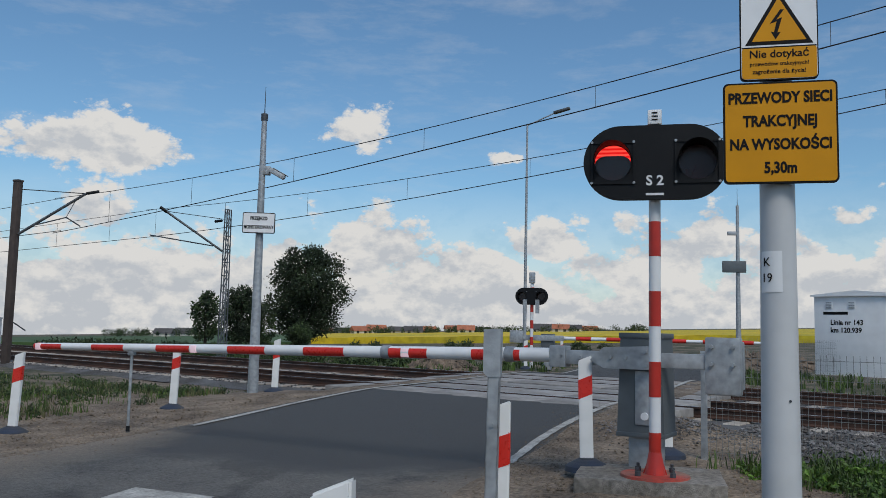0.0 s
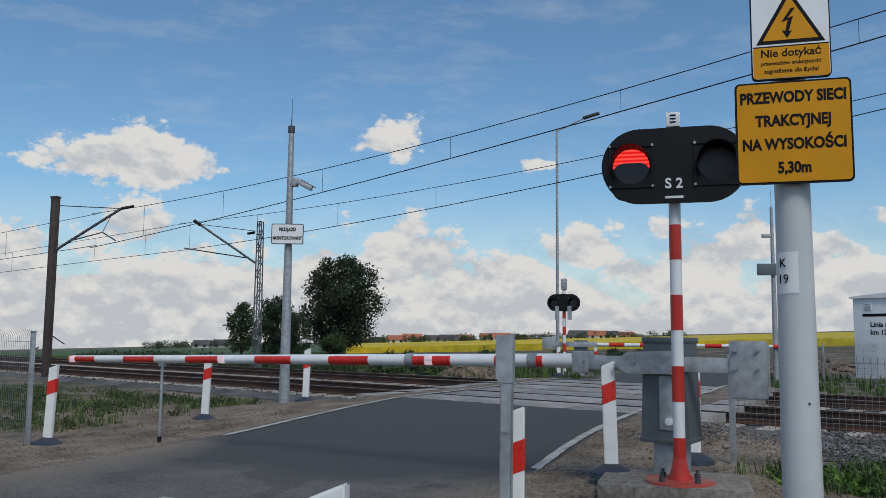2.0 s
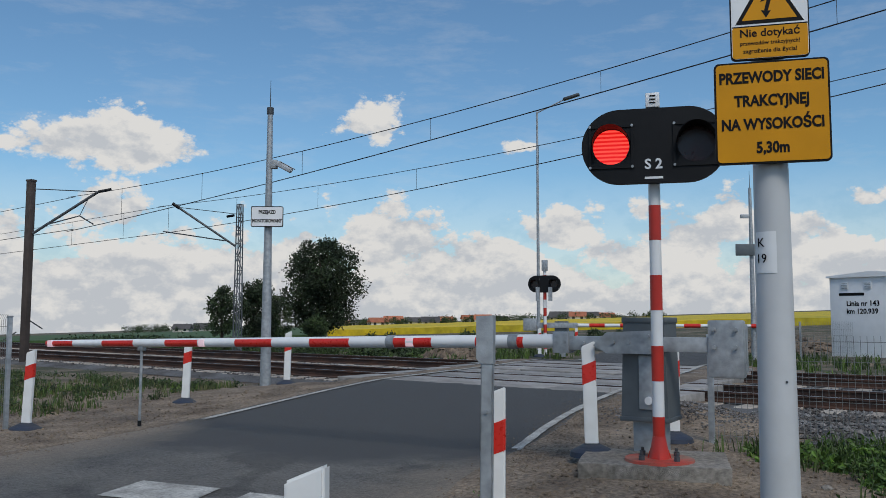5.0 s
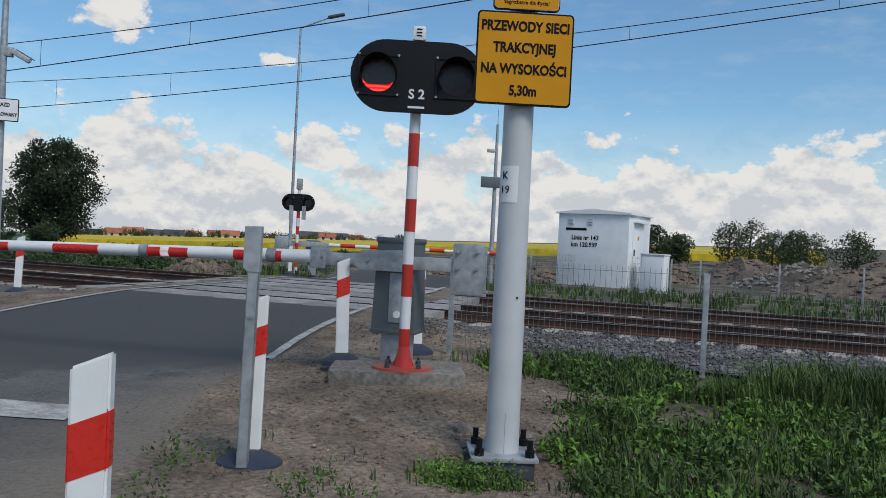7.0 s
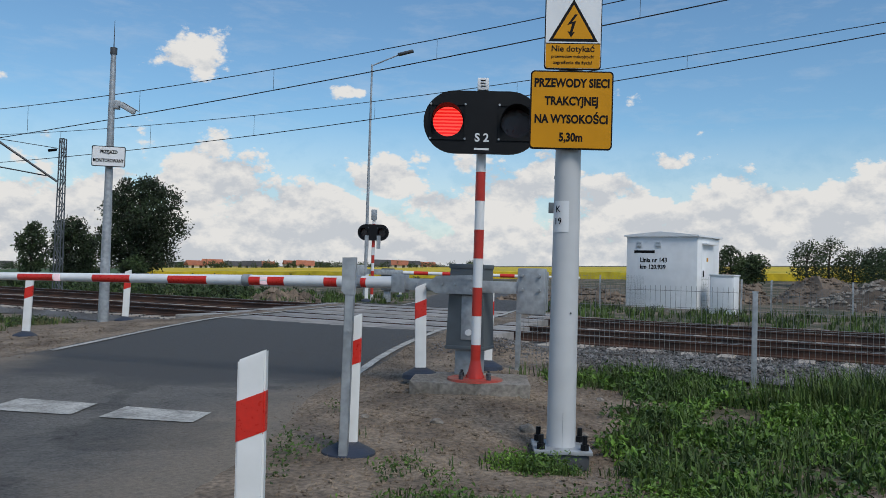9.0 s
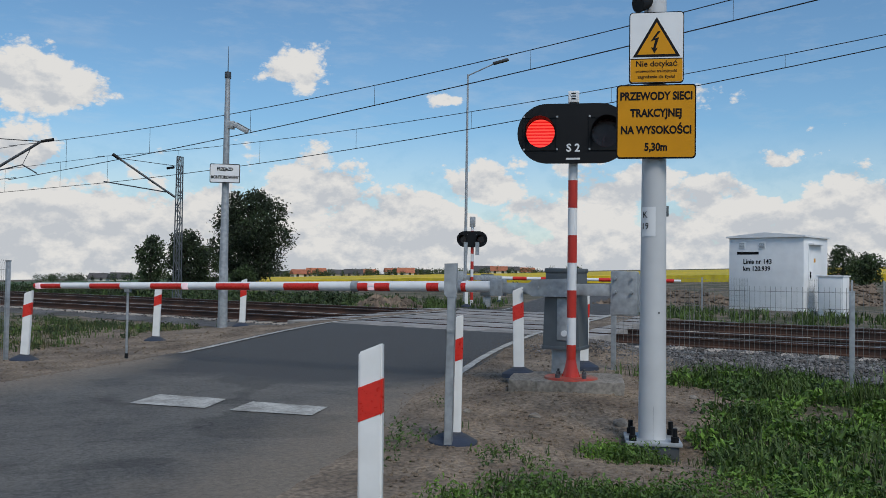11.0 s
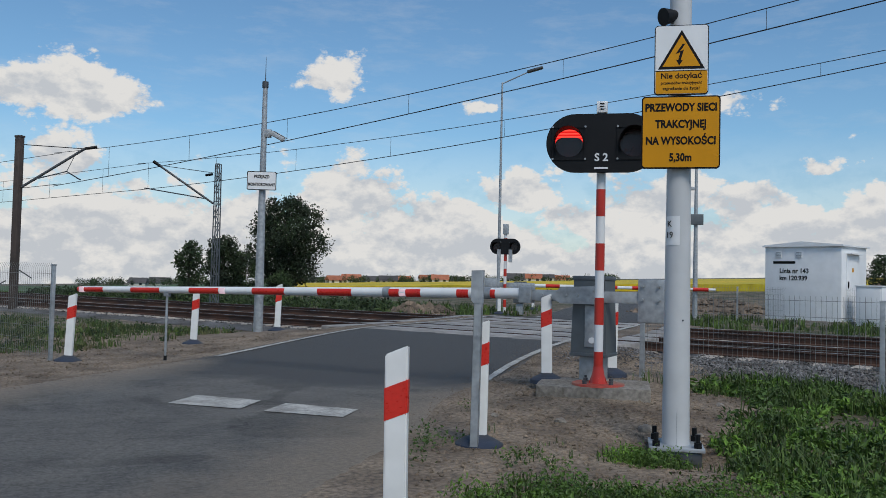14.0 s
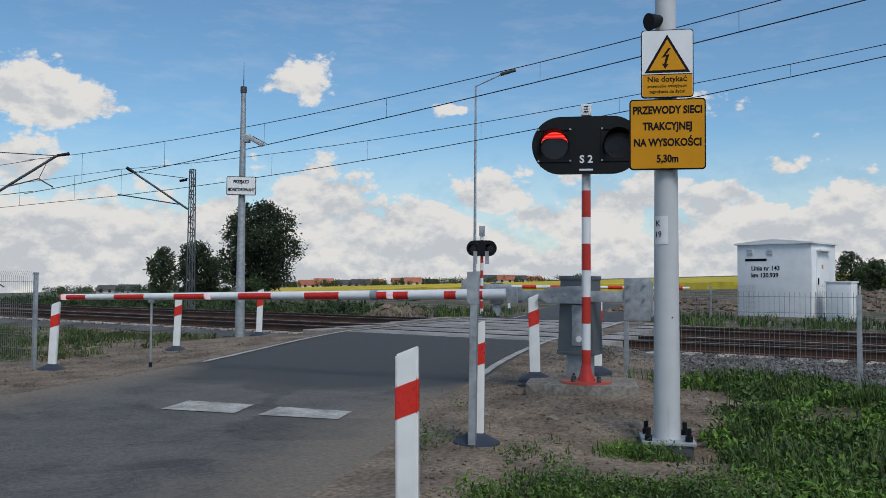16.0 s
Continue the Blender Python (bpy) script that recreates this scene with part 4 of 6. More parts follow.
# ---- signal ----
def signal_head(t, w, h, lamp_x, lamp_r, cz, y0, moving):
    """A black oval board with two hooded lamps; if moving, added dark plates imitate their blinking."""
    bm = B()
    outer = rounded(w, h, h / 2 - 0.001, 10)
    vo = [bm.verts.new((x, y0, z + cz)) for x, z in outer]
    vb = [bm.verts.new((x, y0 + 0.075, z + cz)) for x, z in outer]
    holes = []
    for sx in (-1, 1):
        ring = [(sx * lamp_x + lamp_r * math.cos(2 * math.pi * k / 28), cz + lamp_r * math.sin(2 * math.pi * k / 28)) for k in range(28)]
        holes.append(([bm.verts.new((x, y0, z)) for x, z in ring], [bm.verts.new((x, y0 + 0.02, z)) for x, z in ring]))
    edges = []
    for loop in (vo, holes[0][0], holes[1][0]):
        edges += [bm.edges.new((loop[i], loop[(i + 1) % len(loop)])) for i in range(len(loop))]
    bmesh.ops.triangle_fill(bm, use_beauty=True, edges=edges)
    for a, b in ((vo, vb), *holes):
        for i in range(len(a)):
            bm.faces.new((a[i], a[(i + 1) % len(a)], b[(i + 1) % len(a)], b[i]))
    bm.faces.new(vb)
    bmesh.ops.recalc_face_normals(bm, faces=bm.faces)
    board = new("board", mesh_of("board", bm, M["black"]))
    board.parent = t
    tagged(board, "black oval signal board")
    for sx in (-1, 1):
        cx = sx * lamp_x
        sq = part("lamp_frame", B(), M["black"], board)
        bm = B()
        for x0, x1, z0, z1 in ((-1.22, -1.08, -1.22, 1.22), (1.08, 1.22, -1.22, 1.22), (-1.08, 1.08, 1.08, 1.22), (-1.08, 1.08, -1.22, -1.08)):
            box(bm, cx + x0 * lamp_r, cx + x1 * lamp_r, y0 - 0.012, y0 - 0.001, cz + z0 * lamp_r, cz + z1 * lamp_r)
        bm.to_mesh(sq.data)
        bm.free()
        hood = B()
        n = 28
        for k in range(n):
            a0, a1 = radians(-35 + 250 * k / n), radians(-35 + 250 * (k + 1) / n)
            q = []
            for a in (a0, a1):
                dep = 0.05 + 0.16 * max(0, math.sin(a)) ** 0.7
                for r, y in ((lamp_r * 1.05, y0), (lamp_r * 1.05, y0 - dep), (lamp_r * 1.01, y0 - dep), (lamp_r * 1.01, y0)):
                    q.append(hood.verts.new((cx + r * math.cos(a), y, cz + r * math.sin(a))))
            for i in range(3):
                hood.faces.new((q[i], q[i + 1], q[i + 5], q[i + 4]))
        bmesh.ops.remove_doubles(hood, verts=hood.verts, dist=0.0005)
        bmesh.ops.recalc_face_normals(hood, faces=hood.faces)
        part("hood", hood, M["black"], board, "black lamp visor")
        glow = B()
        bmesh.ops.create_circle(glow, cap_ends=True, segments=28, radius=lamp_r + 0.02, matrix=Matrix.Translation((cx, y0 + 0.06, cz)) @ Matrix.Rotation(radians(90), 4, "X"))
        part("red_lamp", glow, M["lens_lit"] if moving else M["lens_dark"], board, "red flashing lamp")
        for bx in (-1.15, 1.15):
            for bz in (-1.15, 1.15):
                part("screw", rod(B(), (cx + bx * lamp_r, y0 - 0.012, cz + bz * lamp_r), (cx + bx * lamp_r, y0 - 0.02, cz + bz * lamp_r), 0.012, seg=8), M["galvanised"], board)
    if not moving:
        return None
    # Plates added inside the board stand in for the lamps going dark.
    blink_plates = []
    for sx in (-1, 1):
        bm = prism(B(), rounded(0.325, 0.33, 0.1, 8), -0.003, 0.003)
        blink_plates.append(part("lamp_shutter", bm, M["lens_dark"], t, "added dark plate that imitates the unlit lamp"))
    return blink_plates


def signal():
    t = thing("warning_signal", "red and white banded warning signal mast with two round red lamps", "signal", here(5.31, 5.03, 0.2, -47))
    z1 = 2.62 * K - 0.2 * K
    base = (0.2 * K)
    part("pole", rod(B(), (0, 0, 0), (0, 0, 2.93 * K - base - 0.05), 0.05, seg=20), M["white_paint"], t, "white tubular mast")
    for a, b in ((1.89, 2.164), (1.344, 1.617), (0.80, 1.07), (0.21, 0.53)):
        part("red_band", rod(B(), (0, 0, a * K - base), (0, 0, b * K - base), 0.0515, seg=20), M["red_paint"], t, "red painted band")
    bm = rod(B(), (0, 0, -0.005), (0, 0, 0.018), 0.29, 0.285, 36)
    part("base_flange", bm, M["dusty_red"], t, "red round base flange")
    for k in range(4):
        a = radians(45 + 90 * k)
        c = (0.2 * math.cos(a), 0.2 * math.sin(a))
        bm = rod(B(), (*c, 0.018), (*c, 0.055), 0.028, seg=6)
        rod(bm, (*c, 0.06), (*c, 0.085), 0.014, seg=8)
        part("anchor_bolt", bm, M["dark_steel"], t, "rusty anchor nut")
        g = B()
        prism(g, [(0.06, 0.018), (0.1, 0.018), (0.055, 0.15)], -0.005, 0.005)
        part("gusset", g, M["red_paint"], t, at=pose(0, 0, 0, 0, 0, 90 * k))
    part("pole_foot", rod(B(), (0, 0, 0.016), (0, 0, 0.2), 0.088, 0.0525, 24), M["red_paint"], t, "red flared mast foot")
    blink_plates = signal_head(t, 1.21, 0.645, 0.353, 0.155, z1, -0.14, True)
    part("head_bracket", box(B(), -0.06, 0.06, -0.07, 0.06, z1 - 0.2, z1 + 0.2, 0.01), M["black"], t)
    words("signal_code", "S 2", 0.12, M["white_sign"], t, pose(0.0, -0.143, z1 - 0.165), bold=0.003)
    part("maker_mark", box(B(), -0.075, 0.075, -0.144, -0.141, z1 - 0.29, z1 - 0.27), M["white_sign"], t)
    top = part("buzzer", box(B(), -0.06, 0.06, -0.06, 0.06, z1 + 0.35, z1 + 0.48, 0.012), M["white_paint"], t, "white sounder box")
    for k in range(3):
        part("slot", box(B(), -0.025, 0.025, -0.065, -0.058, z1 + 0.385 + 0.03 * k, z1 + 0.395 + 0.03 * k), M["ink"], top)
    part("neck", rod(B(), (0, 0, z1 + 0.3), (0, 0, z1 + 0.36), 0.045, seg=14), M["dark_steel"], t)
    return t, blink_plates, z1


SIGNAL, BLINK_PLATES, HEAD_Z = signal()

bm = box(B(), -0.64, 0.58, -0.38, 0.5, -0.1, 0.2 * K, 0.012)
bmesh.ops.subdivide_edges(bm, edges=bm.edges, cuts=5, use_grid_fill=True)
for v in bm.verts:
    v.co += 0.012 * noise.noise_vector(v.co * 2.2) + 0.005 * noise.noise_vector(v.co * 9.0)
    v.co.z = min(v.co.z, 0.2 * K)
solid("concrete_footing", bm, M["concrete"], "rough cast concrete footing under the signal", "footing", m=here(5.36, 5.1, 0, -47))


# ---- mast with the yellow sign ----
def sign_plate(t, name, w, h, cz, y, face, rim, r=0.03, label=""):
    p = part(name, prism(B(), [(x, z + cz) for x, z in rounded(w, h, r)], y, y + 0.022), M["ink"], t, label)
    part("face", prism(B(), [(x, z + cz) for x, z in rounded(w - rim, h - rim, r - rim / 3)], y - 0.003, y + 0.002), face, p)
    return p


def tall_mast():
    t = thing("sign_mast", "thick white steel mast with yellow and white warning plates", "mast", here(4.296, 3.225, -0.014, -47))
    h = 6.3
    part("pole", rod(B(), (0, 0, 0.02), (0, 0, h), 0.113, 0.075, 32), M["mast_paint"], t, "white painted tapered pole")
    part("base_plate", box(B(), -0.22, 0.22, -0.22, 0.22, 0.0, 0.03, 0.004), M["galvanised"], t, "square steel base plate")
    part("plinth", box(B(), -0.2, 0.2, -0.2, 0.2, -0.2, -0.002, 0.02), M["dark_steel"], t)
    for x in (-0.165, 0.165):
        for y in (-0.165, 0.165):
            bm = rod(B(), (x, y, 0.03), (x, y, 0.075), 0.034, seg=6)
            rod(bm, (x, y, 0.075), (x, y, 0.14), 0.02, seg=8)
            part("anchor_bolt", bm, M["black"], t, "black capped anchor bolt")
    part("weld_seam", box(B(), -0.0015, 0.0015, -0.1135, -0.108, 0.03, 0.3), M["galvanised"], t)
    part("screw", rod(B(), (0.04, -0.09, 1.06), (0.04, -0.105, 1.06), 0.008, seg=6), M["dark_steel"], t)
    y = -0.15
    yc = 2.38 * K
    big = sign_plate(t, "yellow_plate", 0.632, 0.605, yc, y, M["yellow_sign"], 0.022, label="yellow plate with black capital lettering")
    for i, (line, size) in enumerate((("PRZEWODY SIECI", 0.09), ("TRAKCYJNEJ", 0.09), ("NA WYSOKOŚCI", 0.09), ("5,30m", 0.09))):
        words("lettering", line, size, M["ink"], big, pose(0, y - 0.0045, yc + 0.205 - i * 0.139), bold=0.0032, width=0.81)
    S = 0.88
    wc = yc + 0.3025 + 0.012 + 0.2925
    small = sign_plate(t, "white_plate", 0.435, 0.585, wc, y, M["white_sign"], 0.014, label="white plate with a voltage triangle")
    part("yellow_panel", prism(B(), [(x, z + wc - 0.189) for x, z in rounded(0.415, 0.189, 0.018)], y - 0.0042, y - 0.002), M["yellow_sign"], small, "yellow caption panel")
    part("rule", box(B(), -0.208, 0.208, y - 0.005, y - 0.002, wc - 0.097, wc - 0.09), M["ink"], small)
    part("triangle_border", prism(B(), [(-0.189, wc - 0.079), (0.189, wc - 0.079), (0, wc + 0.25)], y - 0.0045, y - 0.002), M["ink"], small)
    part("triangle", prism(B(), [(-0.152, wc - 0.057), (0.152, wc - 0.057), (0, wc + 0.207)], y - 0.006, y - 0.003), M["yellow_sign"], small)
    bolt = [(0.01, 0.15), (-0.055, 0.055), (-0.012, 0.07), (-0.03, -0.005), (-0.05, 0.0), (-0.02, -0.055), (0.012, -0.005), (-0.008, -0.008), (0.022, 0.095), (-0.015, 0.08), (0.035, 0.15)]
    part("lightning_mark", prism(B(), [(x * S, z * S + wc) for x, z in bolt], y - 0.0075, y - 0.005), M["ink"], small)
    words("lettering", "Nie dotykać", 0.066, M["ink"], small, pose(0, y - 0.005, wc - 0.136), bold=0.001)
    words("lettering", "przewodów trakcyjnych!", 0.033, M["ink"], small, pose(0, y - 0.005, wc - 0.195), bold=0.0005)
    words("lettering", "zagrożenie dla życia!", 0.035, M["ink"], small, pose(0, y - 0.005, wc - 0.242), bold=0.0005)
    for zc in (yc - 0.18, yc + 0.18, wc - 0.18, wc + 0.18):
        part("bracket", box(B(), -0.12, 0.12, -0.14, -0.06, zc - 0.02, zc + 0.02, 0.004), M["galvanised"], t)
    # The wrapped white label, a sleeve patch on the pole.
    bm = B()
    z0, z1 = 1.53 * K, 1.75 * K
    vs = []
    for k in range(9):
        a = radians(-158 + k * 9)
        vs.append((bm.verts.new((0.106 * math.cos(a), 0.106 * math.sin(a), z0)), bm.verts.new((0.1045 * math.cos(a), 0.1045 * math.sin(a), z1))))
    for a, b in zip(vs, vs[1:]):
        bm.faces.new((a[0], b[0], b[1], a[1]))
    lab = part("pole_label", bm, M["white_sign"], t, "white wrapped label")
    words("lettering", "K", 0.075, M["ink"], lab, pose(-0.075, -0.0775, 1.69 * K, 0, 0, -44))
    words("lettering", "19", 0.075, M["ink"], lab, pose(-0.075, -0.079, 1.605 * K, 0, 0, -44))
    part("horn", rod(B(), (-0.05, -0.05, 3.63), (-0.15, -0.12, 3.6), 0.045, 0.075, 18), M["black"], t, "black loudspeaker horn")
    return t


tall_mast()


# ---- monitoring masts, catenary, lamp ----
def monitor_mast():
    t = thing("monitoring_mast", "galvanised tapered mast with a notice plate and a camera", "mast", here(5.73, 14.57, 0.0, -30))
    part("pole", rod(B(), (0, 0, 0), (0, 0, 5.5), 0.105, 0.05, 24), M["galvanised"], t)
    part("base_plate", box(B(), -0.24, 0.24, -0.24, 0.24, 0.0, 0.03, 0.004), M["galvanised"], t)
    part("antenna", rod(B(), (0, 0, 5.5), (0, 0, 6.1), 0.012, 0.004, 6), M["dark_steel"], t, "thin whip antenna")
    part("cap", rod(B(), (0, 0, 5.42), (0, 0, 5.55), 0.068, seg=16), M["dark_steel"], t)
    zc = 3.07 * K
    p = sign_plate(t, "notice_plate", 0.62, 0.4, zc, -0.15, M["white_sign"], 0.03, 0.03, "white notice plate with black border")
    words("lettering", "PRZEJAZD", 0.092, M["ink"], p, pose(0, -0.155, zc + 0.085), bold=0.004, width=0.78)
    words("lettering", "MONITOROWANY", 0.092, M["ink"], p, pose(0, -0.155, zc - 0.085), bold=0.004, width=0.72)
    part("bracket", box(B(), -0.1, 0.1, -0.13, -0.04, zc - 0.03, zc + 0.03), M["dark_steel"], t)
    zz = 3.99 * K
    c = part("camera_arm", box(B(), 0.0, 0.16, -0.06, 0.06, zz - 0.05, zz + 0.12, 0.01), M["galvanised"], t, "junction box of the camera")
    body = box(B(), -0.16, 0.16, -0.05, 0.05, -0.05, 0.05, 0.015)
    box(body, -0.12, 0.21, -0.06, 0.06, 0.052, 0.062, 0.003)
    rod(body, (0.155, 0, 0), (0.175, 0, 0), 0.035, seg=14)
    part("camera_body", body, M["galvanised"], c, "grey camera housing", at=pose(0.3, -0.08, zz - 0.03, 0, 28, 0))


monitor_mast()


def far_mast():
    t = thing("monitoring_mast", "slim galvanised mast with a small camera and a box", "mast", here(22.62, 17.44, 0.05, -40))
    part("pole", rod(B(), (0, 0, 0), (0, 0, 5.9), 0.1, 0.05, 16), M["galvanised"], t)
    part("box", box(B(), -0.55, 0.25, -0.16, -0.08, 3.55, 3.95, 0.02), M["grey_steel"], t, "grey notice plate seen from behind")
    part("camera_body", box(B(), -0.35, -0.05, -0.1, 0.02, 4.85, 4.98, 0.02), M["galvanised"], t)
    part("antenna", rod(B(), (0, 0, 5.9), (0, 0, 6.5), 0.012, 0.004, 6), M["dark_steel"], t)


far_mast()


def lattice_tower():
    b = plan(9.81, 28.11, 0.0)
    t = thing("catenary_tower", "bluish-grey steel lattice catenary tower with a cantilever", "catenary mast", pose(b.x, b.y, -0.22, 0, 0, -50))
    h, w0, w1 = 5.9, 0.125, 0.085
    for sx in (-1, 1):
        for sy in (-1, 1):
            part("leg", rod(B(), (sx * w0, sy * 0.1, 0), (sx * w1, sy * 0.07, h), 0.024, seg=4), M["tower_steel"], t)
    n = 12
    for i in range(n):
        z0, z1 = h * i / n, h * (i + 1) / n
        a, c = w0 + (w1 - w0) * i / n, w0 + (w1 - w0) * (i + 1) / n
        s = 1 if i % 2 else -1
        bm = B()
        for sy in (-0.08, 0.08):
            rod(bm, (s * a, sy, z0), (-s * c, sy, z1), 0.018, seg=4)
            rod(bm, (-c, sy, z1), (c, sy, z1), 0.015, seg=4)
        part("lattice", bm, M["tower_steel"], t)
    part("footing", box(B(), -0.5, 0.5, -0.4, 0.4, -0.3, 0.12, 0.03), M["concrete"], t)
    inv = t.matrix_basis.inverted()
    tip, heel = inv @ plan(7.95, 28.9, 5.02), Vector((-0.17, 0, 4.35))
    arm = part("cantilever", rod(B(), heel, tip, 0.04, seg=8), M["dark_steel"], t, "dark tubular cantilever")
    part("stay", rod(B(), (-0.17, 0, 5.55), tip, 0.012, seg=6), M["wire"], arm)
    low = inv @ plan(7.4, 28.6, 4.15)
    part("steady_tube", rod(B(), heel + Vector((-0.4, 0, 0.2)), low, 0.022, seg=6), M["dark_steel"], arm)
    part("registration_arm", rod(B(), low, low + Vector((0.9, -0.3, -0.15)), 0.018, seg=6), M["dark_steel"], arm)
    part("insulator", rod(B(), tip.lerp(heel, 0.02), tip.lerp(heel, -0.1), 0.06, seg=8), M["black"], arm)
    part("insulator", rod(B(), (-0.25, 0, 5.5), (-0.55, 0.02, 5.47), 0.05, seg=8), M["black"], arm)


lattice_tower()


def dark_pole():
    b = plan(3.34, 27.7, -0.14)
    t = thing("catenary_pole", "dark brown catenary pole with a cantilever", "catenary mast", pose(b.x, b.y, b.z, 0, 0, -55))
    part("pole", box(B(), -0.115, 0.115, -0.1, 0.1, -0.2, 6.05, 0.03), M["pole_concrete"], t)
    part("cap", box(B(), -0.125, 0.125, -0.11, 0.11, 6.0, 6.06), M["pole_concrete"], t)
    inv = t.matrix_basis.inverted()
    tip, heel = inv @ plan(5.1, 27.1, 5.08), Vector((0.15, 0, 4.3))
    arm = part("cantilever", rod(B(), heel, tip, 0.045, seg=8), M["dark_steel"], t, "dark tubular cantilever")
    part("insulator", rod(B(), tip, tip + (tip - heel).normalized() * 0.5 + Vector((0, 0, -0.2)), 0.05, seg=8), M["black"], arm)
    part("stay", rod(B(), (0.15, 0, 5.75), tip, 0.015, seg=6), M["wire"], arm)
    low = inv @ plan(4.6, 27.1, 4.32)
    part("steady_tube", rod(B(), heel + Vector((0.5, 0, 0.25)), low, 0.02, seg=6), M["dark_steel"], arm)
    part("registration_arm", rod(B(), low, low + Vector((0.6, 0, -0.3)), 0.022, seg=6), M["dark_steel"], arm)
    part("drop_tube", rod(B(), low, tip.lerp(heel, 0.15), 0.012, seg=6), M["dark_steel"], arm)
    for z in (1.1, 1.5):
        part("danger_board", box(B(), -0.3, 0.3, -0.16, -0.15, z, z + 0.04, m=pose(0, 0, 0, 0, 25 if z > 1.2 else -25, 0)), M["dark_steel"], t)


dark_pole()


def overhead_line(n, far, messenger, contact, label):
    """One track's messenger and contact wire with droppers; heights in plan units at distances along the track."""
    t = thing("overhead_line", label, "overhead line", pose(0, 0, 0))

    def polyline(rows, r):
        return tube(B(), [track_point(n, s, z) for s, z in rows], r)

    def height(rows, s):
        for (s0, z0), (s1, z1) in zip(rows, rows[1:]):
            if s0 <= s <= s1:
                return z0 + (z1 - z0) * (s - s0) / (s1 - s0)
        return rows[-1][1]

    part("messenger_wire", polyline(messenger, 0.0095), M["wire"], t)
    part("contact_wire", polyline(contact, 0.0115), M["wire"], t)
    s = contact[0][0] + 3
    while s < far:
        part("dropper", rod(B(), track_point(n, s, height(messenger, s)), track_point(n, s, height(contact, s)), 0.0055, seg=4, caps=False), M["wire"], t)
        s += 4.2


def along(x, y):
    return plan(x, y).dot(TD)


def sagged(points, ends):
    """A smooth run of heights through three places along the track."""
    (s0, z0), (s1, z1), (s2, z2) = sorted(points)
    rows = []
    a, b = ends
    for k in range(25):
        s = a + (b - a) * k / 24
        z = z0 * (s - s1) * (s - s2) / ((s0 - s1) * (s0 - s2)) + z1 * (s - s0) * (s - s2) / ((s1 - s0) * (s1 - s2)) + z2 * (s - s0) * (s - s1) / ((s2 - s0) * (s2 - s1))
        rows.append((s, z * K))
    return rows


def flat(points, ends):
    (s0, z0), (s1, z1) = sorted(points)
    return [(s, (z0 + (z1 - z0) * (s - s0) / (s1 - s0)) * K) for s in ends]


overhead_line(TRACKS[0], 28, sagged([(along(5.03, 26.69), 4.99), (along(9.36, 13.86), 5.34), (along(11.25, 8.27), 5.8)], (-12, 28)), sagged([(along(4.86, 27.17), 4.01), (along(9.37, 13.84), 4.92), (along(11.25, 8.26), 5.44)], (-12, 28)), "thin dark overhead wires with droppers")
overhead_line(TRACKS[0], 60, flat([(27.5, 4.99), (62, 4.6)], (27.5, 62)), flat([(27.5, 4.0), (62, 3.7)], (27.5, 62)), "thin dark overhead wires running on")
overhead_line(TRACKS[1], 30, sagged([(along(8.09, 30.12), 5.24), (along(12.21, 17.92), 5.31), (along(14.7, 10.55), 5.71)], (-12, 29.5)), sagged([(along(7.92, 30.62), 4.29), (along(12.22, 17.91), 4.81), (along(14.71, 10.54), 5.4)], (-12, 29.5)), "thin dark overhead wires with droppers")
overhead_line(TRACKS[1], 60, flat([(29, 5.24), (64, 4.8)], (29, 64)), flat([(29, 4.29), (64, 4.0)], (29, 64)), "thin dark overhead wires running on")


def street_lamp():
    t = thing("street_lamp", "tall thin galvanised street lamp with one arm", "street lamp", here(21.05, 26.06, 0.0, -50))
    part("pole", rod(B(), (0, 0, 0), (0, 0, 10.4), 0.08, 0.04, 14), M["galvanised"], t)
    arm = part("arm", rod(B(), (0, 0, 10.35), (1.2, 0, 10.85), 0.03, seg=8), M["galvanised"], t)
    part("lantern", box(B(), -0.36, 0.36, -0.13, 0.13, -0.05, 0.06, 0.04), M["dark_steel"], arm, "dark flat lantern", at=pose(1.5, 0, 10.93, 0, -14, 0))


street_lamp()


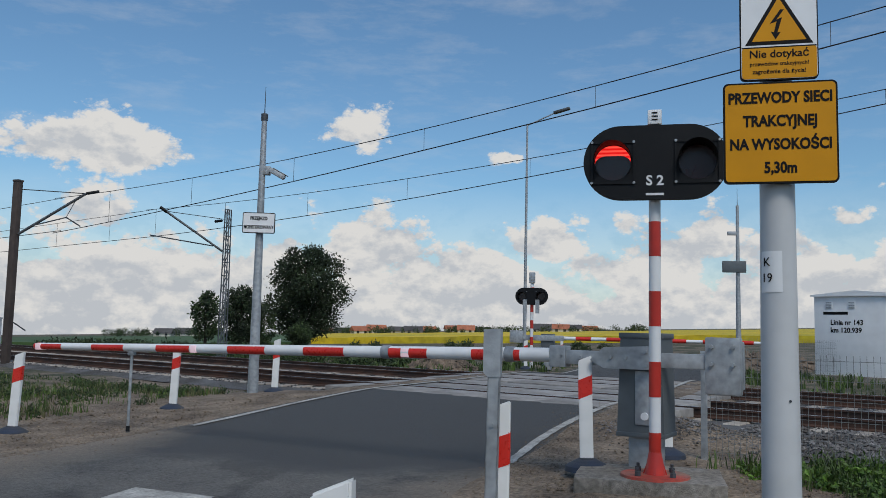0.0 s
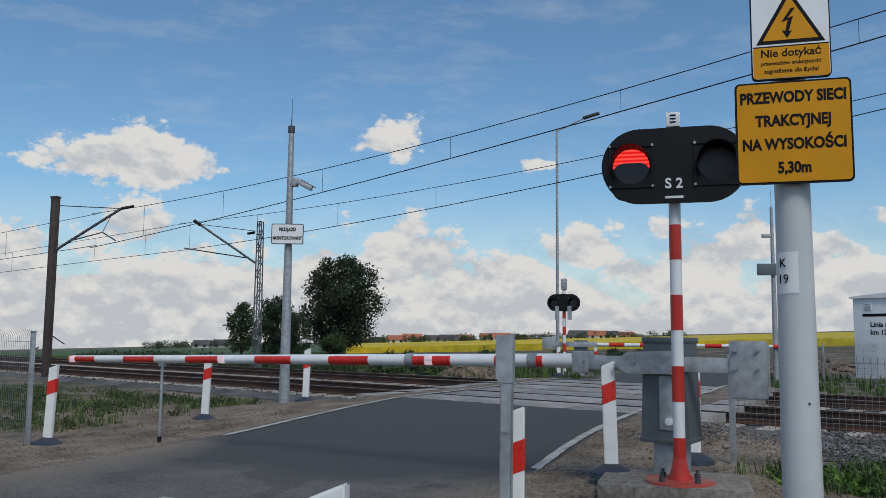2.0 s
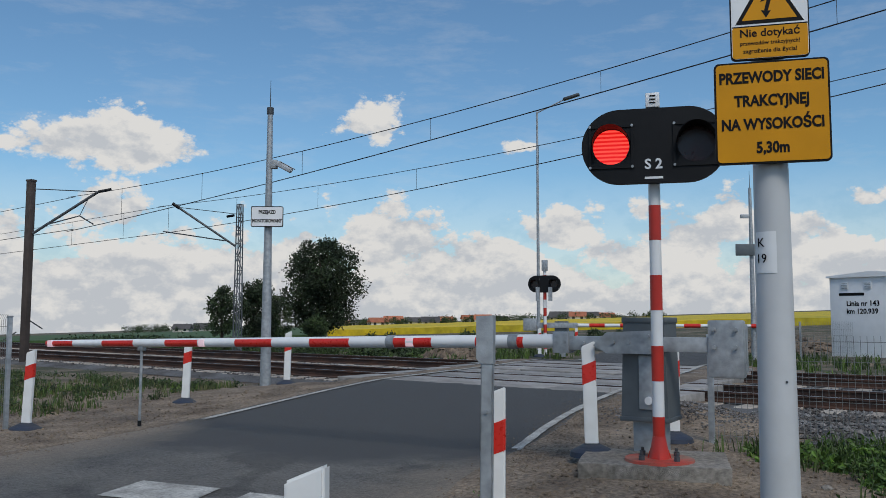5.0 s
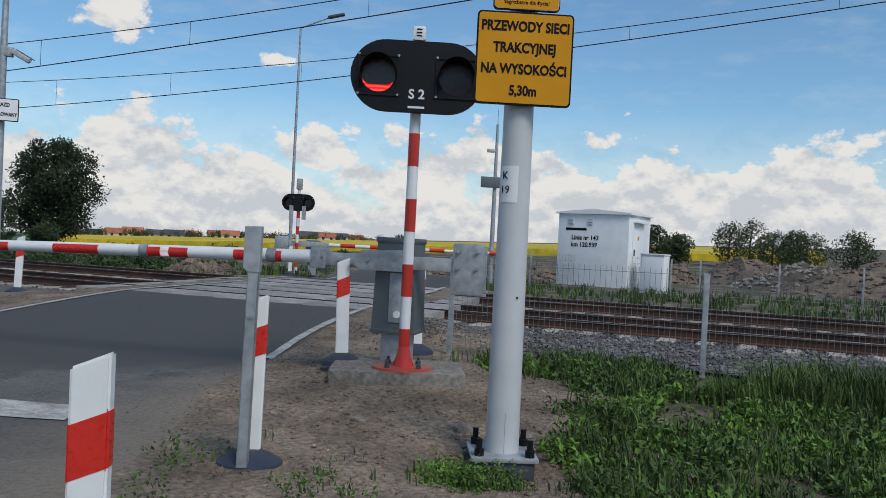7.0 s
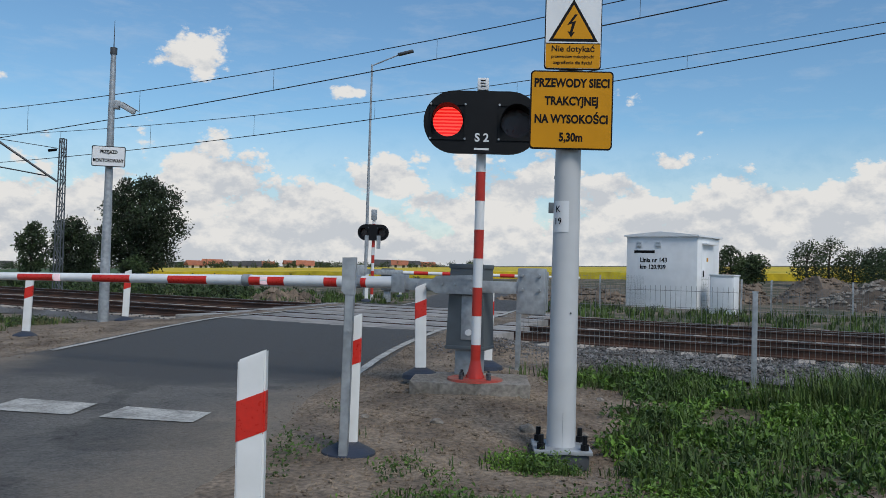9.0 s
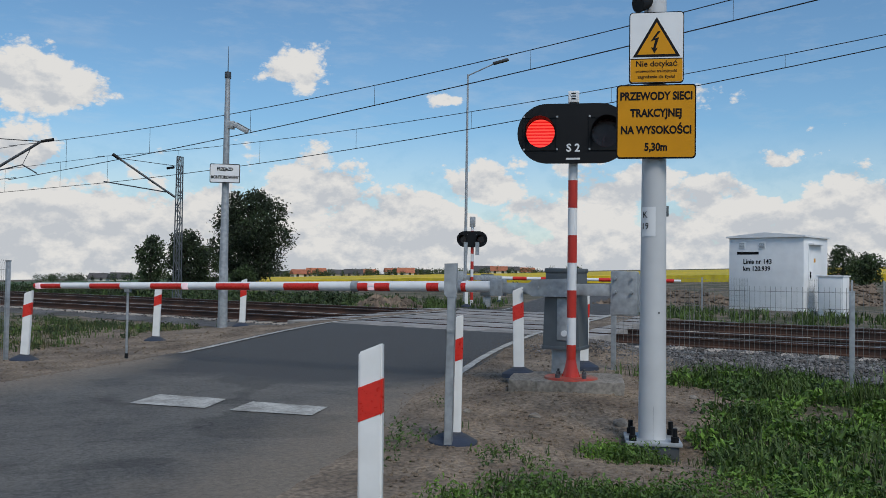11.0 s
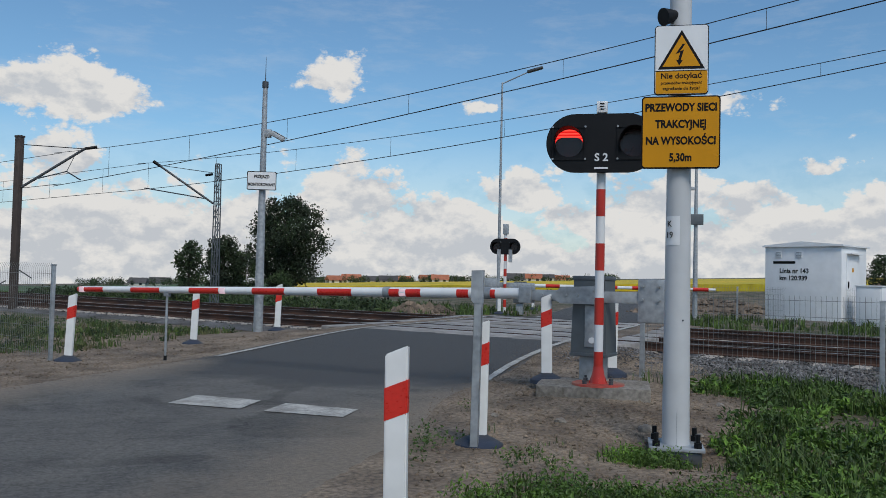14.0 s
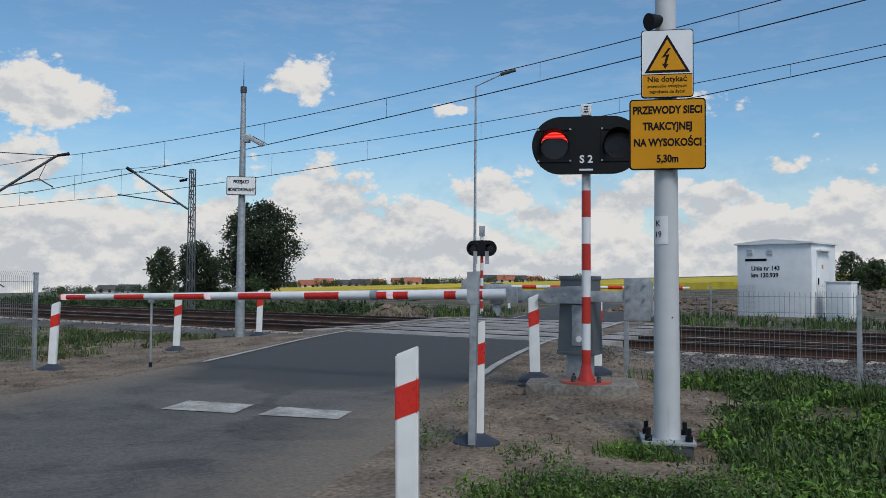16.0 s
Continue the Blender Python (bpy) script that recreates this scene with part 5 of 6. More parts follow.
def far_crossing_side():
    t = thing("warning_signal", "warning signal on a banded mast, seen from behind", "signal", here(18.3, 22.3, 0.08, -50))
    part("pole", rod(B(), (0, 0, 0), (0, 0, 3.1), 0.06, seg=14), M["white_paint"], t)
    for a in (0.25, 0.85, 1.45, 2.05, 2.65):
        part("red_band", rod(B(), (0, 0, a), (0, 0, a + 0.3), 0.0615, seg=14), M["red_paint"], t)
    signal_head(t, 1.2, 0.62, 0.35, 0.15, 2.62, -0.12, False)
    part("bracket", box(B(), -0.3, -0.16, -0.2, -0.12, 2.0, 2.5), M["galvanised"], t)
    part("bracket", box(B(), 0.16, 0.3, -0.2, -0.12, 2.0, 2.5), M["galvanised"], t)
    part("sounder", box(B(), -0.1, 0.1, -0.1, 0.1, 3.1, 3.5, 0.02), M["galvanised"], t)
    d = thing("crossing_barrier", "lowered far barrier boom on a grey drive", "barrier", here(18.9, 22.0, 0.05, -52))
    boom = part("boom", rod(B(), (0.4, 0, 1.15), (7.2, 0, 1.15), 0.07, 0.05, 14), M["white_paint"], d)
    for k in range(6):
        part("red_band", rod(B(), (0.9 + k * 1.1, 0, 1.15), (1.45 + k * 1.1, 0, 1.15), 0.0715, seg=14), M["red_film"], boom)
    part("drive_cabinet", box(B(), -0.35, 0.1, -0.2, 0.25, 0.45, 1.3, 0.03), M["grey_steel"], d)
    part("pedestal", box(B(), -0.25, 0.0, -0.1, 0.15, 0.0, 0.46, 0.01), M["galvanised"], d)
    part("arm", box(B(), -1.3, 0.5, -0.26, -0.2, 1.05, 1.25, 0.01), M["galvanised"], d)
    part("balance_weight", box(B(), -1.5, -1.0, -0.3, -0.15, 0.95, 1.4, 0.03), M["galvanised"], d)


far_crossing_side()


# ---- relay container ----
def container():
    t = thing("relay_container", "white sheet-metal relay container with black lettering", "container", here(25.68, 16.83, 0.11, math.degrees(math.atan2(-2.62, 0.31))))
    w, d, h = 2.92, 2.2, 2.78
    body = part("body", box(B(), 0, w, 0, d, 0.0, h, 0.02), M["white_wall"], t)
    part("roof", prism(B(), [(-0.09, h), (w + 0.09, h), (w + 0.09, h + 0.06), (w * 0.5, h + 0.2), (-0.09, h + 0.06)], -0.09, d + 0.09), M["white_wall"], t, "shallow white metal roof")
    for x in (0.42, 1.22):
        v = part("vent", box(B(), x, x + 0.24, -0.025, 0.0, h - 0.42, h - 0.16, 0.006), M["white_wall"], body)
        for k in range(4):
            part("slat", box(B(), x + 0.02, x + 0.22, -0.035, -0.024, h - 0.39 + 0.055 * k, h - 0.37 + 0.055 * k), M["galvanised"], v)
    part("maker_mark", box(B(), 0.33, 1.2, -0.006, -0.002, h - 0.64, h - 0.54), M["ink"], body)
    words("lettering", "Linia nr 143", 0.25, M["ink"], body, pose(0.58, -0.006, h - 0.92), "LEFT", 0.007, 0.95)
    words("lettering", "km 120.939", 0.24, M["ink"], body, pose(0.58, -0.006, h - 1.19), "LEFT", 0.007, 0.95)
    part("base", box(B(), -0.12, w + 0.12, -0.12, d + 0.12, -0.4, 0.02, 0.02), M["concrete"], t, "concrete base")
    door = part("side_door", box(B(), w - 0.001, w + 0.02, 0.4, 1.5, 0.3, 2.55, 0.005), M["white_wall"], body)
    part("handle", box(B(), w + 0.02, w + 0.05, 0.5, 0.56, 1.25, 1.5), M["ink"], door)
    part("canopy", box(B(), w, w + 0.2, 0.4, 1.5, 2.5, 2.56), M["white_wall"], body)
    part("notice", box(B(), w + 0.02, w + 0.026, 0.85, 1.0, 1.85, 2.0), M["yellow_sign"], door)
    c = thing("electric_cabinet", "low white cabinet beside the container", "cabinet", here(25.98, 14.27, 0.02, math.degrees(math.atan2(-2.62, 0.31))))
    cb = part("body", box(B(), 0.55, 1.45, 0.1, 0.7, 0.0, 1.42, 0.02), M["white_wall"], c)
    part("door", box(B(), 0.6, 1.4, 0.08, 0.1, 0.15, 1.35, 0.005), M["white_wall"], cb)
    part("top", box(B(), 0.52, 1.48, 0.06, 0.74, 1.42, 1.47, 0.01), M["white_wall"], cb)


container()


# ---- fences ----
def fence(name, start, step, count, height, label, drop=0.0):
    s, d = plan(*start), Vector((step[0], step[1], 0))
    length = d.length * K
    turn = math.degrees(math.atan2(d.y, d.x))
    post = panel = None
    t = thing(name, label, "fence", pose(s.x, s.y, 0, 0, 0, turn))
    bm = box(B(), -0.03, 0.03, -0.025, 0.025, -0.3, height, 0.003)
    box(bm, -0.034, 0.034, -0.029, 0.029, height, height + 0.02)
    post = mesh_of("post", bm, M["galvanised"])
    bm = B()
    n = int(length / 0.06)
    for i in range(1, n):
        x = length * i / n
        bm2 = [(x, 0.03, 0.03), (x, 0.03, height - 0.03)]
        rod(bm, *bm2, 0.0022, seg=4, caps=False)
        rod(bm, (x, 0.03, height - 0.03), (x, 0.03 - 0.03, height + 0.04), 0.0022, seg=4, caps=False)
    z = 0.1
    while z < height:
        rod(bm, (0, 0.036, z), (length, 0.036, z), 0.0026, seg=4, caps=False)
        z += 0.2
    panel = mesh_of("mesh_panel", bm, M["fence_wire"])
    for i in range(count + 1):
        o = new("post", post)
        o.parent, o.matrix_basis = t, pose(i * length, 0, ground_z(s.x + d.x * K * i, s.y + d.y * K * i))
        if i < count:
            o = new("mesh_panel", panel)
            o.parent, o.matrix_basis = t, pose(i * length, 0, ground_z(s.x + d.x * K * (i + 0.5), s.y + d.y * K * (i + 0.5)))
            o["label"] = "welded wire mesh panel"
    return t


fence("wire_fence", (7.0, 5.95), (1.2, -2.28), 8, 1.12, "grey welded-wire fence along the ballast")
fence("wire_fence", (1.42, 11.45), (-0.62, 2.05), 6, 1.42, "grey welded-wire fence beside the verge")
fence("wire_fence", (24.5, 20.0), (0.75, -2.35), 3, 1.35, "grey welded-wire fence behind the tracks")
fence("wire_fence", (27.6, 12.3), (0.85, -2.35), 9, 1.35, "grey welded-wire fence behind the tracks")


# ---- plants ----
LEAF = [(0, 0, 0), (0.5, 0.25, 0.18), (1, 0, 0.05), (0.5, -0.25, 0.12)]
LEAF_F = [(0, 1, 2, 3)]


def leaf_crown(name, parent, clumps, count, size, mat, rng):
    """A crown of single leaves gathered in clumps of uneven density."""
    pts, tilt = [], []
    w = np.array([c[3] ** 2 for c in clumps])
    pick = rng.choice(len(clumps), count, p=w / w.sum())
    dirs = rng.normal(size=(count, 3))
    dirs /= np.linalg.norm(dirs, axis=1)[:, None]
    rad = rng.uniform(0.25, 1.0, count) ** 0.5 * (1 + 0.18 * rng.normal(size=count))
    c = np.array(clumps)
    pos = c[pick, :3] + dirs * rad[:, None] * c[pick, 3][:, None] * np.array([1, 1, 0.85])
    # Each leaf is a small bent quad with a free turn.
    a = rng.normal(size=(count, 3))
    a /= np.linalg.norm(a, axis=1)[:, None]
    b = np.cross(a, rng.normal(size=(count, 3)))
    b /= np.linalg.norm(b, axis=1)[:, None]
    n = np.cross(a, b)
    s = rng.uniform(0.6, 1.3, count)[:, None] * size
    base = np.array(LEAF)
    v = pos[:, None, :] + s[:, None, :] * (base[None, :, 0:1] * a[:, None] + base[None, :, 1:2] * b[:, None] + base[None, :, 2:3] * n[:, None])
    me = bpy.data.meshes.new(name)
    me.from_pydata(v.reshape(-1, 3).tolist(), [], (np.arange(count * 4).reshape(-1, 4)).tolist())
    me.materials.append(mat)
    ob = new(name, me)
    ob.parent = parent
    ob["kind"] = "stuff"
    return ob


def tree(x, y, z, height, width, seed, label, mat="leaf", leaves=9000, leaf=0.22, low=0.08, lean=0.0):
    rng = np.random.default_rng(seed)
    p = plan(x, y, z)
    t = thing("tree", label, "tree", pose(p.x, p.y, p.z, 0, 0, seed * 37))
    bm = B()
    r0 = height * 0.035
    rod(bm, (0, 0, -0.8), (0.02 * height, 0, height * 0.35), r0, r0 * 0.7, 10)
    rod(bm, (0.02 * height, 0, height * 0.35), (0, 0.02 * height, height * 0.8), r0 * 0.7, r0 * 0.2, 8)
    clumps = []
    k = 26
    for i in range(k):
        f = low + (1 - low) * ((i + 0.5) / k)
        shape = math.sin(math.pi * min(1, (f - low) / (1 - low) * 0.82 + 0.14)) ** 0.6
        a = i * 2.4 + rng.uniform(-0.5, 0.5)
        r = width / 2 * shape * rng.uniform(0.35, 0.8)
        c = (r * math.cos(a), r * math.sin(a), height * f * 0.93)
        rc = width * rng.uniform(0.12, 0.22) * (0.5 + 0.5 * shape)
        clumps.append((*c, rc))
        rod(bm, (0, 0, c[2] * 0.7), c, r0 * 0.25, r0 * 0.06, 5, caps=False)
    part("trunk", bm, M["bark"], t)
    leaf_crown("crown", t, clumps, leaves, leaf, M[mat], rng)
    return t


tree(28.7, 63.5, 0.0, 8.8, 8.2, 3, "large dense dark green tree at the field's edge", leaves=24000, leaf=0.26, low=0.1)
tree(17.4, 53.3, 0.2, 3.6, 2.5, 5, "small young green tree in the field", "leaf_light", leaves=3600, leaf=0.2)
tree(20.9, 56.8, 0.0, 4.5, 3.6, 6, "rounded dark green tree", leaves=8000, leaf=0.22, low=0.02)
tree(22.8, 57.8, 0.0, 3.4, 2.6, 7, "low green bush beside the tree", "leaf_light", 4000, 0.2, 0.0)
tree(26.2, 58.6, 0.0, 1.8, 2.6, 8, "low bush under the tree", "leaf_light", 3000, 0.2, 0.0)
for i, (x, y, h, w) in enumerate(((56.0, 28.2, 2.7, 3.0), (58.0, 27.4, 2.2, 2.6), (69.9, 28.5, 3.8, 3.6), (72.0, 27.5, 4.2, 4.4), (74.5, 26.5, 3.4, 4.4), (70.5, 23.5, 3.2, 3.6), (66, 21, 2.8, 4.4), (70.0, 18.5, 3.2, 4.4), (62, 30, 1.8, 2.6))):
    tree(x, y, 1.1, h, w, 20 + i, "grey-green bush behind the rubble", "leaf_light", 2600, 0.2, 0.0)


# ---- fields, village and distance ----
def crop(name, corners, mat, height, label, cell):
    """A crop sheet with thickness over the ground, given by four corners in plan units (near left, near right, far right, far left)."""
    q = [plan(*c) for c in corners]
    nu, nv = cell
    bm = B()
    g = []
    for i in range(nu + 1):
        row = []
        for j in range(nv + 1):
            u, v = i / nu, (j / nv) ** 2.2
            p = q[0].lerp(q[1], u).lerp(q[3].lerp(q[2], u), v)
            z = ground_z(p.x, p.y) + height + 0.1 * noise.noise((p.x * 0.4, p.y * 0.4, 2))
            row.append(bm.verts.new((p.x, p.y, z)))
        g.append(row)
    for i in range(nu):
        for j in range(nv):
            bm.faces.new((g[i][j], g[i + 1][j], g[i + 1][j + 1], g[i][j + 1]))
    low = [bm.verts.new((r[0].co.x, r[0].co.y, r[0].co.z - height - 0.2)) for r in g]
    for i in range(nu):
        bm.faces.new((low[i], low[i + 1], g[i + 1][0], g[i][0]))
    bmesh.ops.recalc_face_normals(bm, faces=bm.faces)
    solid(name, bm, mat, label, "field", "structure")


def polar(off, dist):
    """Plan point at an angle to the right of the main view, in degrees, and a distance."""
    a = radians(55 - off)
    return (-0.9 + dist * math.cos(a), -1.0 + dist * math.sin(a))


crop("rapeseed_field", (polar(-10, 96), polar(38, 90), polar(38, 420), polar(-10, 420)), M["rape_field"], 0.75, "yellow rapeseed field in bloom", (90, 26))
crop("green_field", (polar(-55, 60), polar(-10.2, 96), polar(-10.2, 420), polar(-60, 420)), M["green_field"], 0.3, "dark green crop field", (70, 26))

rng0 = np.random.default_rng(11)


def house(off, dist, w, h, roof, i):
    x, y = polar(off, dist)
    p = plan(x, y)
    z = ground_z(p.x, p.y)
    t = thing("house", "distant house with a %s roof" % ("red tiled" if roof == "roof_red" else "dark"), "house", pose(p.x, p.y, z, 0, 0, 55 - off - 90 + rng0.uniform(-25, 25)), "village houses")
    d = w * 0.7
    part("wall", box(B(), -w / 2, w / 2, -d / 2, d / 2, -1.5, h, 0.02), M["plaster"], t)
    part("roof", prism(B(), [(-d / 2 - 0.4, h - 0.1), (d / 2 + 0.4, h - 0.1), (0, h + d * 0.42)], -w / 2 - 0.3, w / 2 + 0.3), M[roof], t, at=pose(0, 0, 0, 0, 0, 90))
    for k in range(max(2, int(w / 3))):
        x = -w / 2 + (k + 0.5) * w / max(2, int(w / 3))
        part("window", box(B(), x - 0.5, x + 0.5, -d / 2 - 0.03, -d / 2 + 0.02, h * 0.4, h * 0.4 + 1.2), M["glass_dark"], t)


for i, (off, w, h, roof) in enumerate(((-9.2, 9, 2.6, "roof_red"), (-8.2, 8, 3.0, "roof_dark"), (-7.0, 11, 3.2, "roof_red"), (-5.9, 15, 3.4, "roof_red"), (-4.5, 9, 2.6, "roof_dark"), (-3.4, 11, 2.4, "roof_dark"), (-2.4, 8, 3.0, "roof_red"), (-0.9, 10, 4.0, "roof_red"),
                                       (0.1, 9, 3.0, "roof_red"), (1.3, 7, 2.4, "roof_dark"), (5.3, 12, 2.4, "roof_dark"), (6.4, 9, 3.2, "roof_red"), (7.3, 9, 3.4, "roof_dark"), (8.3, 11, 2.2, "roof_red"), (-19.5, 8, 2.6, "roof_dark"), (-18.2, 12, 2.2, "roof_dark"))):
    house(off, 318 + 26 * math.sin(i * 2.1), w * rng0.uniform(0.5, 0.8), h * 0.55, roof, i)

rng = np.random.default_rng(4)
clumps = []
for k in range(300):
    off = rng.choice([rng.uniform(-10, 12), rng.uniform(-23, -14), rng.uniform(-10, 2)])
    x, y = polar(off, rng.uniform(285, 350))
    p = plan(x, y)
    r = rng.uniform(0.6, 1.9)
    clumps.append((p.x, p.y, ground_z(p.x, p.y) + r * 0.9 + 0.4, r))
far_trees = leaf_crown("distant_trees", None, clumps, 26000, 0.55, M["leaf_light"], rng)
tagged(far_trees, "distant row of trees among the village houses", "trees")

clumps = []
for k in range(14):
    x, y = polar(rng.uniform(-9, 10), rng.uniform(58, 70))
    p = plan(x, y)
    clumps.append((p.x, p.y, ground_z(p.x, p.y) + 0.15, rng.uniform(0.3, 0.6)))
for k in range(120):
    s = rng.uniform(20, 46)
    p = track_point(TRACKS[1] + rng.uniform(3.0, 9.0), s)
    if road_off(p.x, p.y) > 4.5:
        clumps.append((p.x, p.y, 0.1, rng.uniform(0.25, 0.55)))
tagged(leaf_crown("weeds", None, clumps, 26000, 0.17, M["leaf_light"], rng), "rank green weeds beyond the tracks", "weeds")


# ---- rubble ----
def heap(x, y, w, d, h, seed, label):
    rs = np.random.default_rng(seed)
    p = plan(x, y)
    z0 = ground_z(p.x, p.y) - 0.1
    n = 26
    bm = B()
    bmesh.ops.create_grid(bm, x_segments=n, y_segments=n, size=1)
    for v in bm.verts:
        r = min(1, math.hypot(v.co.x, v.co.y))
        hh = h * (1 - r * r) * (0.75 + 0.5 * noise.noise((v.co.x * 2.2 + seed, v.co.y * 2.2, 0)) + 0.25 * noise.noise((v.co.x * 7 + seed, v.co.y * 7, 1)))
        v.co = Vector((v.co.x * w, v.co.y * d, max(-0.1, hh)))
    t = thing("rubble_heap", label, "rubble heap", pose(p.x, p.y, z0, 0, 0, 20 * seed))
    part("earth", bm, M["rubble"], t)
    pts, k = [], 420
    for i in range(k):
        a, r = rs.uniform(0, 6.3), rs.uniform(0, 1) ** 0.6
        u, v = r * math.cos(a), r * math.sin(a)
        pts.append((u * w, v * d, max(0.0, h * (1 - r * r) * (0.75 + 0.5 * noise.noise((u * 2.2 + seed, v * 2.2, 0)))) + 0.02))
    o = scatter("broken_bricks", pts, rs.uniform(0.06, 0.22, k), rs.uniform(0, 6.3, k), STONE, STONE_F, M["rubble"] if seed % 3 else M["concrete"], "", "", rs.uniform(0.6, 1.4, (k, 3)))
    o.parent = t


heap(41.5, 20.9, 3.5, 2.5, 1.7, 1, "brown heap of earth and broken concrete")
heap(46, 17.5, 5.5, 3, 1.9, 2, "brown heap of earth and broken brick")
heap(41, 13, 5, 3, 1.5, 3, "heap of earth and broken brick")
heap(48, 12, 6, 3, 1.9, 4, "long heap of dark earth")
heap(38, 9.5, 4, 2.5, 1.2, 5, "low heap of rubble and brick")
heap(45, 6, 7, 3, 2.0, 6, "long heap of dark earth")
heap(30.0, 22.5, 4.0, 2.0, 0.8, 7, "low earth bank beyond the road")
heap(15.6, 23.6, 1.4, 0.9, 0.5, 8, "small heap of pale stones in the weeds")


# ---- grass ----
def blades(name, spots, mat, label, rs, h0, h1, wide=0.012):
    """Grass blades, each a bent strip of two quads and a tip."""
    n = len(spots)
    p = np.array(spots)
    a = rs.uniform(0, 6.3, n)
    h = rs.uniform(h0, h1, n) * p[:, 3]
    w = wide * rs.uniform(0.6, 1.4, n)
    d = np.stack([np.cos(a), np.sin(a), np.zeros(n)], 1)
    e = np.stack([-np.sin(a), np.cos(a), np.zeros(n)], 1)
    bend = rs.uniform(0.15, 0.9, n)
    up = np.array([0, 0, 1.0])
    v = np.empty((n, 5, 3))
    base = p[:, :3]
    mid = base + up * (h * 0.6)[:, None] + d * (h * bend * 0.25)[:, None]
    tip = base + up * (h * (1 - bend * 0.3))[:, None] + d * (h * bend * 0.75)[:, None]
    v[:, 0], v[:, 1] = base - e * w[:, None], base + e * w[:, None]
    v[:, 2], v[:, 3] = mid + e * (w * 0.75)[:, None], mid - e * (w * 0.75)[:, None]
    v[:, 4] = tip
    i = np.arange(n) * 5
    faces = np.stack([i, i + 1, i + 2, i + 3], 1).tolist() + np.stack([i + 3, i + 2, i + 4], 1).tolist()
    me = bpy.data.meshes.new(name)
    me.from_pydata(v.reshape(-1, 3).tolist(), [], faces)
    me.materials.append(mat)
    return tagged(new(name, me), label, "grass", kind="stuff")


def sow(rs, count, inside, thick):
    """Tufts of blades where inside() draws a place, thinned by noise."""
    out = []
    while len(out) < count:
        x, y = inside()
        if road_off(x, y) < 2.75 or noise.noise((x * 0.7, y * 0.7, 4)) + 0.35 * noise.noise((x * 2.3, y * 2.3, 8)) < thick + rs.uniform(-0.25, 0.25):
            continue
        z = ground_z(x, y)
        f = rs.uniform(0.6, 1.3)
        for k in range(9):
            out.append((x + rs.normal() * 0.05, y + rs.normal() * 0.05, z - 0.01, f))
    return out


rs = np.random.default_rng(9)


def before_fence(x, y):
    return (x - 7.7) * 0.885 + (y - 6.55) * 0.466 < -0.06


def right_verge():
    while True:
        p = Vector((4.94, 3.18, 0)) + Vector((0.804, 0.594, 0)) * rs.uniform(-4.5, 6.0) + Vector((0.594, -0.804, 0)) * rs.uniform(-0.3, 1) * 7
        edge = 0.15 + 0.45 * noise.noise((p.x * 0.8, p.y * 0.8, 21)) + 0.25 * noise.noise((p.x * 2.5, p.y * 2.5, 22))
        if grass_side(p.x, p.y) > edge and before_fence(p.x, p.y):
            return p.x, p.y


def fence_foot():
    p = plan(7.0, 5.95) + Vector((1.2, -2.28, 0)).normalized() * rs.uniform(0.3, 18) + TN * rs.normal(-0.35, 0.5)
    return p.x, p.y


def left_verge():
    p = Vector((0.5, 12.5, 0)) + Vector((0.82, 0.57, 0)) * rs.uniform(-6, 8) + Vector((-0.57, 0.82, 0)) * rs.uniform(0, 11)
    return (p.x, p.y) if p.dot(TN) < 13.3 else (0.5, 6.2)


def beyond():
    p = track_point(TRACKS[1] + rs.uniform(2.6, 16), rs.uniform(-16, 44))
    return p.x, p.y


def near_foot():
    """Sparse tufts on the sandy ground before the posts."""
    u = rs.uniform()
    if u < 0.6:
        p = Vector((3.5, 2.3, 0)) + Vector((0.6, -0.8, 0)) * rs.uniform(-1.4, 1.2) + Vector((0.8, 0.6, 0)) * rs.normal(-0.1, 0.4)
    elif u < 0.75:
        p = Vector((3.35, 5.0, 0)) + Vector((0.77, 0.64, 0)) * rs.normal(0, 0.45) + Vector((0.64, -0.77, 0)) * rs.normal(0, 0.13)
    elif u < 0.85:
        p = Vector((4.12, 3.3, 0)) + Vector((rs.normal(0, 0.14), rs.normal(0, 0.14), 0))
    else:
        p = Vector((1.6, 2.2, 0)) + Vector((rs.uniform(-0.8, 1.2), rs.uniform(-0.9, 0.5), 0))
    return p.x, p.y


blades("verge_grass", sow(rs, 36000, right_verge, 0.06), M["grass"], "uneven green grass and weeds on the verge", rs, 0.05, 0.22, 0.006)
blades("fence_grass", sow(rs, 9000, fence_foot, 0.05), M["grass"], "tall green grass along the fence", rs, 0.08, 0.28, 0.006)
def tall_stand():
    p = plan(7.9, 3.4) + Vector((1.2, -2.28, 0)).normalized() * (rs.uniform(0, 1) ** 0.7 * 7) - TN * rs.uniform(0.1, 1.5)
    return p.x, p.y


blades("tall_grass", sow(rs, 20000, tall_stand, -0.05), M["grass"], "tall dark grass stand before the fence", rs, 0.16, 0.46, 0.006)
blades("near_grass", sow(rs, 5000, near_foot, 0.1), M["grass"], "low green tufts by the marker posts", rs, 0.03, 0.12, 0.005)
blades("dry_grass", sow(rs, 12000, left_verge, 0.05), M["dry_grass"], "dry yellowish grass on the far verge", rs, 0.04, 0.16, 0.006)
blades("left_grass", sow(rs, 22000, left_verge, 0.0), M["grass"], "green grass on the far verge", rs, 0.04, 0.2, 0.007)
blades("field_grass", sow(rs, 20000, beyond, -0.02), M["grass"], "rough green grass beyond the tracks", rs, 0.12, 0.4, 0.016)

